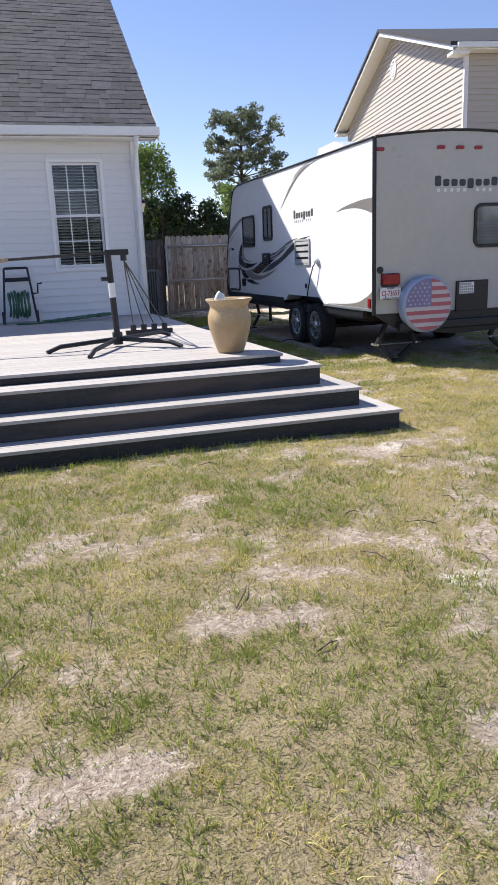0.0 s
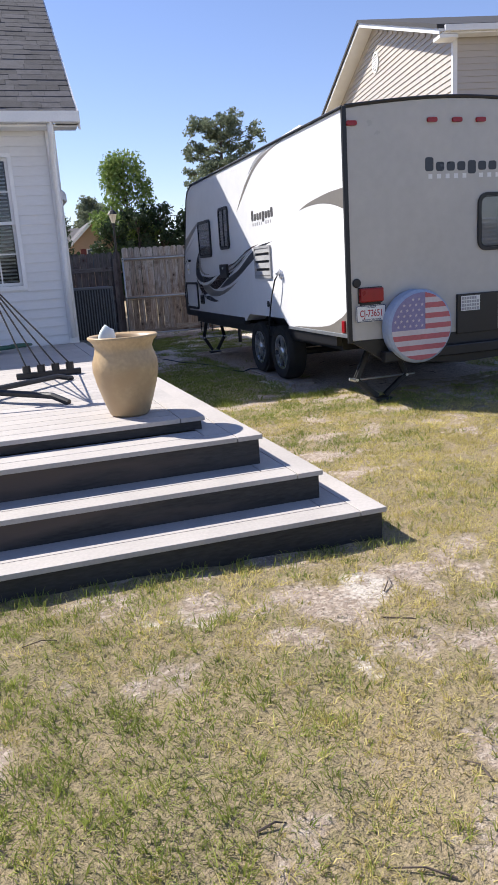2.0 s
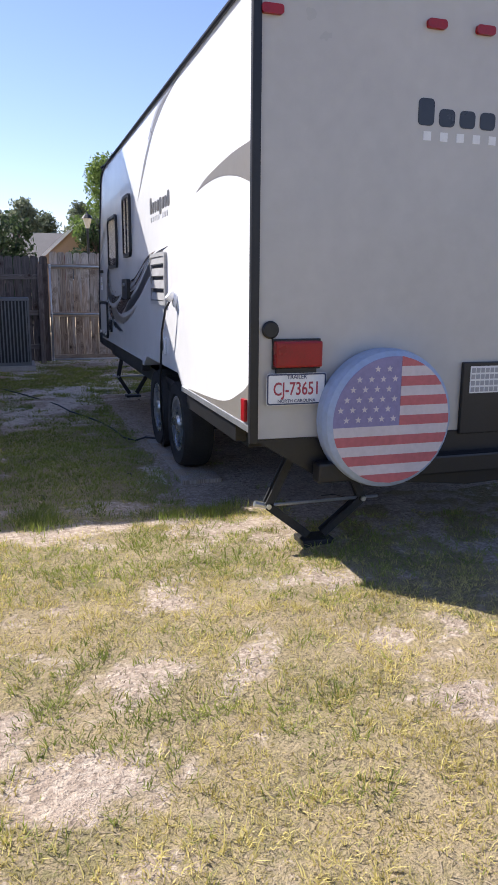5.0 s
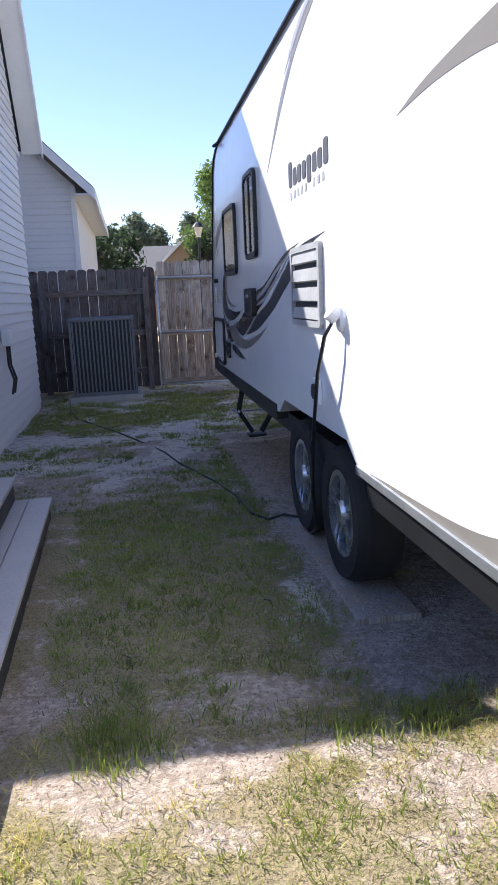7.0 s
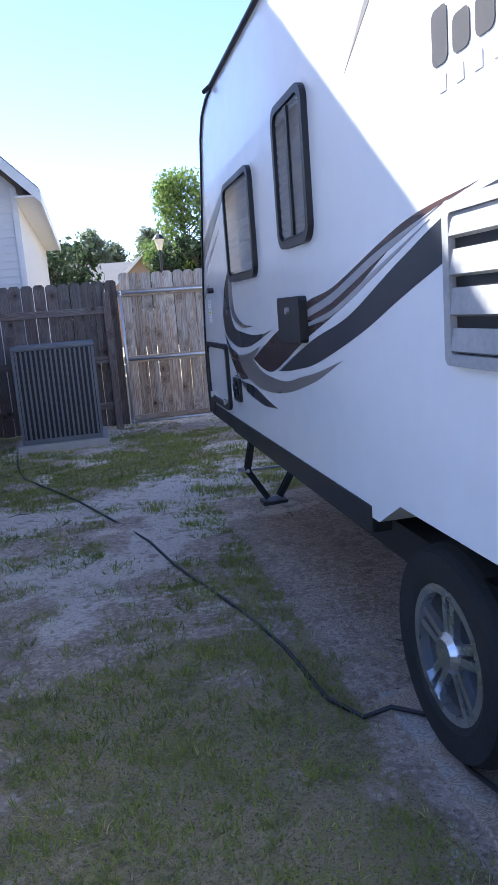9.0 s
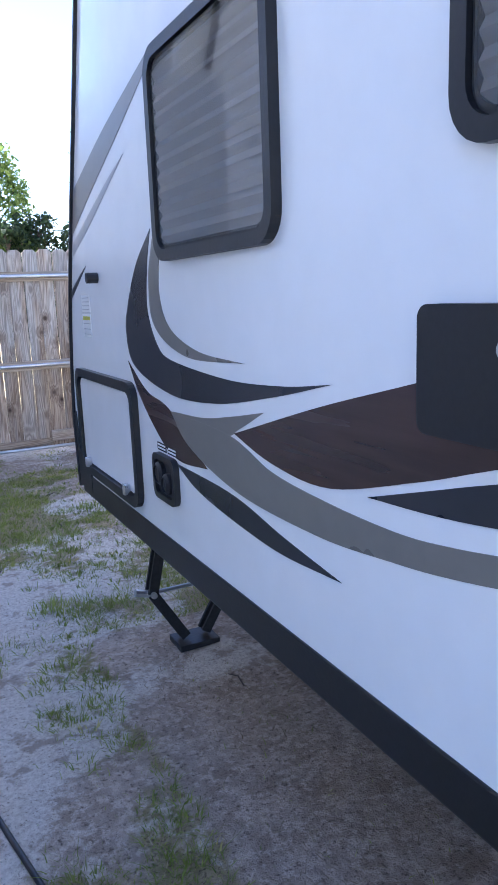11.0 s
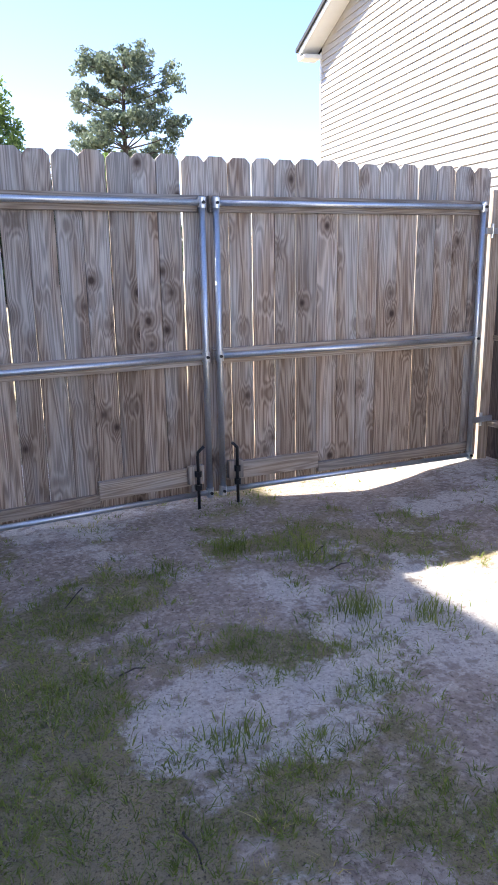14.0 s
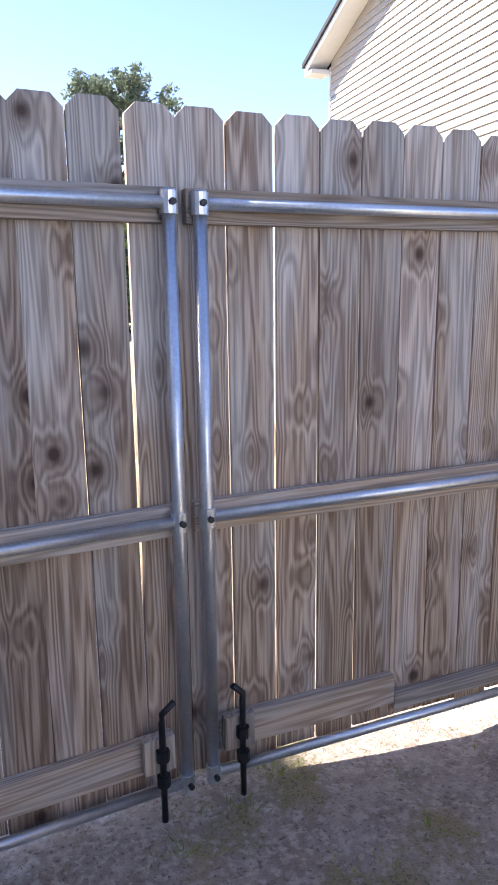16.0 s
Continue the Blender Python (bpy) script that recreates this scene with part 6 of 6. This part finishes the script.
for i, (x, h) in enumerate(((9.6, 4.6), (10.9, 4.9), (12.2, 4.5), (8.4, 4.4), (13.4, 3.6))):
    leafy(x, 42.5 + 0.4 * (i % 2), h, 1.15, 50 + i, M_LEAF_DARK, 0.05, 420, 0.09, "dark evergreen tree in a screen behind the fence", "evergreens")
leafy(15.2, 48.0, 5.6, 1.6, 60, M_LEAF, 0.2, 220, 0.09, "green tree beside the tall pine")
leafy(3.6, 31.0, 3.7, 1.3, 61, M_LEAF_DARK, 0.1, 420, 0.07, "dark green shrub beside the wing", "shrubs", "shrub")
leafy(4.4, 32.0, 3.5, 1.0, 62, M_LEAF_DARK, 0.1, 420, 0.07, "dark green shrub beside the wing", "shrubs", "shrub")
for i, (x, y, h, c) in enumerate(((5.3, 62, 7.1, 1.5), (6.6, 64, 6.3, 1.6), (9.3, 62, 6.9, 1.3), (10.7, 64, 6.6, 1.6), (3.2, 64, 6.4, 1.8), (12.5, 66, 6.0, 1.8))):
    pine(x, y, h, c * 0.7, 70 + i, 230, 0.10, "distant pine over the roofs")
leafy(19.5, 56.0, 5.2, 2.0, 81, M_LEAF, 0.1, 160, 0.12, "far green tree over the gate")
# distant woods all round
r_w = random.Random(5)
woods = []
for k in range(150):
    a = k / 150 * math.tau
    d = r_w.uniform(110, 140)
    woods.append((5 + d * math.cos(a), 10 + d * math.sin(a), r_w.uniform(1.5, 4.0), r_w.uniform(3.5, 5.5)))
w_t = thing("far_woods", (5, 110, 0), "distant line of green woods", "woods", kind="stuff")
tagged(leaf_cloud("woods_foliage", woods, 26, 0.5, M_LEAF_DARK, w_t, 9), kind="stuff")

# ---- things on the deck ----
DZ = 0.545


def build_pot():
    pot = thing("flower_pot", (3.05, 6.75, DZ), "large tan clay pot standing on the deck corner", "pot")
    prof = [(0.105, 0.0), (0.118, 0.015), (0.145, 0.09), (0.175, 0.19), (0.192, 0.27), (0.190, 0.32), (0.172, 0.375), (0.166, 0.40), (0.176, 0.43), (0.202, 0.456), (0.204, 0.466), (0.198, 0.472), (0.176, 0.458), (0.155, 0.41), (0.158, 0.36), (0.165, 0.28), (0.14, 0.27)]
    part("bowl", lathe(nb(), prof, (3.05, 6.75, DZ), 56), M_POT, pot, smooth=True)
    bag = tagged(part("plastic_bag", nb_bag(2.965, 6.70, DZ + 0.275), M_BAG, smooth=True), "crumpled pale plastic bag stuffed in the pot", "bag")


def nb_bag(x, y, z):
    bm = nb()
    bmesh.ops.create_icosphere(bm, subdivisions=3, radius=0.06)
    for v in bm.verts:
        n = noise.noise(v.co * 22)
        v.co = v.co * (1 + 0.5 * n)
        v.co.z *= 2.1
        v.co += Vector((x - 0.01 * v.co.z, y, z + 0.126))
    return bm


build_pot()


def build_stand():
    cx, cy = 2.20, 7.85
    st = thing("tilting_stand", (cx, cy, DZ), "dark steel stand with splayed legs and a long tilted boom", "stand")
    for ex, ey in ((1.50, 7.62), (1.84, 7.05), (2.74, 7.35), (2.86, 8.55)):
        bm = nb()
        tube(bm, [(cx, cy, DZ + 0.075), (cx + 0.82 * (ex - cx), cy + 0.82 * (ey - cy), DZ + 0.055), (ex, ey, DZ + 0.012)], 0.022, 8)
        part("leg", bm, M_DARKSTEEL, st)
    part("hub", tube(nb(), [(cx, cy, DZ + 0.02), (cx, cy, DZ + 0.14)], 0.05, 14), M_DARKSTEEL, st)
    part("pole", tube(nb(), [(cx, cy, DZ + 0.05), (cx - 0.03, cy, DZ + 0.897)], 0.031, 14), M_DARKSTEEL, st)
    part("label_band", tube(nb(), [(cx - 0.014, cy, DZ + 0.48), (cx - 0.019, cy, DZ + 0.62)], 0.033, 14), M_PLATE, st, "white label on the pole")
    part("clamp_knob", tube(nb(), [(cx - 0.03, cy, DZ + 0.659), (cx - 0.11, cy - 0.02, DZ + 0.659)], 0.022, 10), M_BLACK, st)
    part("head", box(nb(), cx - 0.06, cx + 0.17, cy - 0.03, cy + 0.03, DZ + 0.878, DZ + 0.933, 0.01), M_BLACK, st)
    part("boom", tube(nb(), [(cx - 0.03, cy, DZ + 0.906), (cx - 1.1, cy + 0.15, DZ + 0.869), (cx - 2.2, cy + 0.3, DZ + 0.805)], 0.014, 8), M_DARKSTEEL, st)
    part("grip", tube(nb(), [(cx - 0.95, cy + 0.13, DZ + 0.874), (cx - 1.7, cy + 0.23, DZ + 0.833)], 0.021, 10), M_RAIL, st, "tan sleeve on the boom")
    part("spring_box", tube(nb(), [(cx + 0.12, cy, DZ + 0.888), (cx + 0.12, cy, DZ + 0.824)], 0.03, 12), M_BLACK, st)
    # cords down to a low bar with four weights
    bx, by = 2.70, 8.9
    part("bar", box(nb(), bx - 0.27, bx + 0.27, by - 0.03, by + 0.03, DZ + 0.004, DZ + 0.05, 0.006), M_BLACK, st)
    for k in range(4):
        x = bx - 0.18 + 0.12 * k
        part("cord", tube(nb(), [(cx + 0.12, cy, DZ + 0.833), (x, by, DZ + 0.10)], 0.0065, 6), M_DARKSTEEL, st)
        part("weight", tube(nb(), [(x, by, DZ + 0.05), (x, by, DZ + 0.11)], 0.034, 12), M_BLACK, st)


build_stand()


def build_hose_reel():
    hx, hy = 1.32, 11.66
    hr = thing("hose_reel", (hx, hy, DZ), "upright hose reel cart with green hose by the house wall", "hose reel")
    for s in (-0.2, 0.2):
        part("frame_tube", tube(nb(), [(hx + s * 1.15, hy - 0.12, DZ + 0.01), (hx + s, hy, DZ + 0.35), (hx + s * 0.8, hy + 0.08, DZ + 0.78)], 0.016, 8), M_BLACK, hr)
    part("handle", tube(nb(), [(hx - 0.16, hy + 0.08, DZ + 0.78), (hx + 0.16, hy + 0.08, DZ + 0.78)], 0.018, 8), M_BLACK, hr)
    part("crossbar", tube(nb(), [(hx - 0.17, hy + 0.07, DZ + 0.62), (hx + 0.17, hy + 0.07, DZ + 0.62)], 0.03, 8), M_BLACK, hr)
    part("crank", tube(nb(), [(hx + 0.2, hy, DZ + 0.42), (hx + 0.27, hy - 0.02, DZ + 0.42), (hx + 0.28, hy - 0.02, DZ + 0.55), (hx + 0.34, hy - 0.03, DZ + 0.56)], 0.013, 8), M_BLACK, hr)
    for k in range(7):
        r = 0.13 + 0.012 * (k % 3)
        x = hx - 0.13 + 0.043 * k
        part("hose_turn", tube(nb(), [(x + 0.01 * math.sin(a * 0.7 + k), hy + r * math.cos(a * math.tau / 20), DZ + 0.27 + 1.25 * r * math.sin(a * math.tau / 20)) for a in range(21)], 0.015, 7), M_HOSE, hr)
    for s in (-0.24, 0.24):
        part("wheel", lathe(nb(), [(0.085, -0.015), (0.09, 0.0), (0.085, 0.015)], (hx + s, hy + 0.05, DZ + 0.09), 20, "x"), M_BLACK, hr)
    # slack hose on the deck
    pts = [(1.7 + 0.9 * (k / 40) + 0.16 * math.cos(k * 0.9), 11.5 + 0.14 * math.sin(k * 0.9), DZ + 0.016 + 0.0016 * k) for k in range(41)]
    tagged(part("garden_hose", tube(nb(), [(1.25, 11.35, DZ + 0.016), (1.5, 11.3, DZ + 0.016)] + pts, 0.014, 7), M_HOSE, smooth=True), "loosely coiled green garden hose on the deck", "hose")


build_hose_reel()

# ---- grass ----
def blades(name, label, pts, h, w, lean, mat, seed, away=None, tall=None, tone=None):
    """Grass blades, each a bent strip, at the given places; away: the way that each one leans."""
    r = np.random.default_rng(seed)
    n = len(pts)
    x, y = pts[:, 0], pts[:, 1]
    z = ground_height(x, y) - 0.004
    a = r.random(n) * math.tau
    hh = h * r.uniform(0.5, 1.2, n) * (1 if tall is None else tall)
    ww = w * r.uniform(0.7, 1.2, n)
    ln = lean * hh * r.uniform(0.2, 1.6, n)
    b = r.random(n) * math.tau if away is None else away + r.normal(size=n) * 0.5
    base = np.stack([x, y, z], 1)
    sidev = np.stack([np.cos(a), np.sin(a), np.zeros(n)], 1) * ww[:, None]
    lv = np.stack([np.cos(b) * ln, np.sin(b) * ln, np.zeros(n)], 1)
    up = np.zeros((n, 3))
    up[:, 2] = hh / np.sqrt(1 + (ln / hh) ** 2 * 0.8)
    v = np.stack([base - sidev, base + sidev, base + sidev * 0.6 + up * 0.65 + lv * 0.3, base - sidev * 0.6 + up * 0.65 + lv * 0.3, base + up + lv], 1).reshape(-1, 3)
    k = np.arange(n) * 5
    quads = np.stack([k, k + 1, k + 2, k + 3], 1)
    tris = np.stack([k + 3, k + 2, k + 4], 1)
    me = bpy.data.meshes.new(name)
    me.vertices.add(len(v))
    me.vertices.foreach_set("co", v.astype(np.float32).ravel())
    loops = np.concatenate([quads.ravel(), tris.ravel()]).astype(np.int32)
    me.loops.add(len(loops))
    me.loops.foreach_set("vertex_index", loops)
    me.polygons.add(2 * n)
    me.polygons.foreach_set("loop_start", np.concatenate([np.arange(n) * 4, 4 * n + np.arange(n) * 3]).astype(np.int32))
    me.update(calc_edges=True)
    own = r.random(n)
    tone = 0.6 * patchy(x + 4, y + 33, 0.16) + 0.4 * own if tone is None else 0.7 * tone + 0.3 * own
    me.attributes.new("tone", "FLOAT", "POINT").data.foreach_set("value", np.repeat(tone, 5).astype(np.float32))
    me.materials.append(mat)
    return tagged(new(name, me), label, "grass", kind="stuff")


def free(x, y):
    """Whether grass can stand here: not under deck, house, cooler pad or the middle of the trailer."""
    ok = ~((x < 4.12) & (y > 5.53) & (y < 12.02)) & ~((x < 3.25) & (y > 11.9)) & ~((x > 3.55) & (x < 4.65) & (y > 17.9) & (y < 18.9))
    return ok & ~((x > TX + 0.5) & (x < TW - 0.4) & (y > TY0 + 0.5) & (y < 14.7))


def scatter(count, seed, keep):
    """Places on the lawn, kept by a chance that depends on the place; twice as many along the walk."""
    r = np.random.default_rng(seed)
    x = np.concatenate([r.uniform(-1.5, 9.0, count), r.uniform(0.2, 7.0, count)])
    y = np.concatenate([r.uniform(0.6, 19.6, count), r.uniform(1.4, 18.4, count)])
    ok = (r.random(2 * count) < keep(x, y)) & free(x, y)
    return np.stack([x[ok], y[ok]], 1)


def lush(x, y):
    """How much grass grows here, from 0 to 1."""
    return cover(x, y)[0]


def greenness(x, y):
    # greener past y 9.5, which puts some of the house's shade into the colour
    shade = np.interp(y, [0, 4, 6, 9.3, 9.8, 20], [0.44, 0.38, 0.18, 0.15, 0.66, 0.72])
    mottle = 0.5 * patchy(x + 11, y + 23, 0.8) + 0.35 * patchy(x + 5, y + 3, 0.26) + 0.15 * patchy(x + 2, y + 9, 0.1)
    return np.clip((mottle - 0.72 + shade + 0.2 * spots(GREEN, x, y)) / 0.42 + 0.25, 0.03, 0.97)


def lawn(name, label, count, per, h, w, lean, mat, seed, keep):
    """Tufts of blades that spread from their middle, each tuft of one tone."""
    r = np.random.default_rng(seed)
    c = scatter(count, seed, keep)
    n = len(c)
    who = np.repeat(np.arange(n), per)
    a = r.random(n * per) * math.tau
    d = 0.034 * np.sqrt(r.random(n * per)) * np.repeat(r.uniform(0.5, 1.5, n), per)
    pts = c[who] + np.stack([np.cos(a) * d, np.sin(a) * d], 1)
    tone = 0.55 * patchy(c[:, 0] + 21, c[:, 1] + 3, 0.2) + 0.45 * r.random(n)
    return blades(name, label, pts, h, w, lean, mat, seed, a, np.repeat(r.uniform(0.45, 1.35, n), per), np.repeat(tone, per))


lawn("green_grass", "green lawn grass in tufts", 50000, 13, 0.040, 0.0023, 1.1, M_GRASS, 1, lambda x, y: lush(x, y) * greenness(x, y))
lawn("dry_grass", "dry yellow lawn grass in tufts", 50000, 13, 0.034, 0.0023, 1.25, M_STRAW, 2, lambda x, y: lush(x, y) * (1 - greenness(x, y)))
blades("thin_grass", "thin green blades between the tufts", scatter(60000, 6, lambda x, y: 0.08 + 0.6 * lush(x, y) * greenness(x, y)), 0.030, 0.0018, 0.9, M_GRASS, 6)
blades("thatch", "flat dead thatch and straw on the soil", scatter(200000, 3, lambda x, y: np.clip(0.5 * (patchy(x, y + 40, 0.4) > 0.42) + 0.3 * lush(x, y), 0, 1) * (1 - 0.85 * cover(x, y)[1])), 0.022, 0.0027, 2.2, M_STRAWDEAD, 3)


def tufts(name, label, centres, per, spread, h, seed, mat=M_GRASS):
    r = np.random.default_rng(seed)
    pts = np.concatenate([np.array(c) + r.normal(size=(per, 2)) * spread for c in centres])
    return blades(name, label, pts, h, 0.0026, 0.55, mat, seed)


tufts("grass_tufts", "taller bright green grass tufts along the shade edge", [(4.33, 9.47), (4.42, 9.54), (4.48, 9.40), (4.38, 9.36), (5.12, 9.40), (5.18, 9.36), (5.37, 9.42), (5.41, 9.38), (5.55, 9.5), (6.75, 17.44), (6.68, 17.40), (6.97, 17.25), (6.84, 18.02), (6.53, 18.22), (5.9, 16.9), (4.86, 14.70), (5.27, 15.16)], 110, 0.055, 0.07, 4)
tufts("weeds_by_steps", "thin green weeds growing along the bottom step", [(1.0 + 0.23 * k, 5.50 - 0.03 * (k % 3)) for k in range(14)], 50, 0.05, 0.055, 5)

# fallen twigs and clods on the bare soil
r_t = random.Random(17)
twig_places = [(r_t.uniform(3.4, 7.6), r_t.uniform(8.4, 18.6)) for _ in range(46)] + [(r_t.uniform(0.8, 4.5), r_t.uniform(2.6, 5.2)) for _ in range(16)]
for x, y in twig_places:
    a, l = r_t.random() * math.tau, r_t.uniform(0.06, 0.22)
    z = float(ground_height(x, y))
    dx, dy = math.cos(a) * l, math.sin(a) * l
    tagged(part("twig", tube(nb(), [(x, y, z + 0.006), (x + 0.5 * dx + 0.01, y + 0.5 * dy, z + 0.018), (x + dx, y + dy, z + 0.004)], 0.0035, 5, 0.002), M_BARK), "small dry brown twig lying on bare soil", "twig", "twigs on the yard")
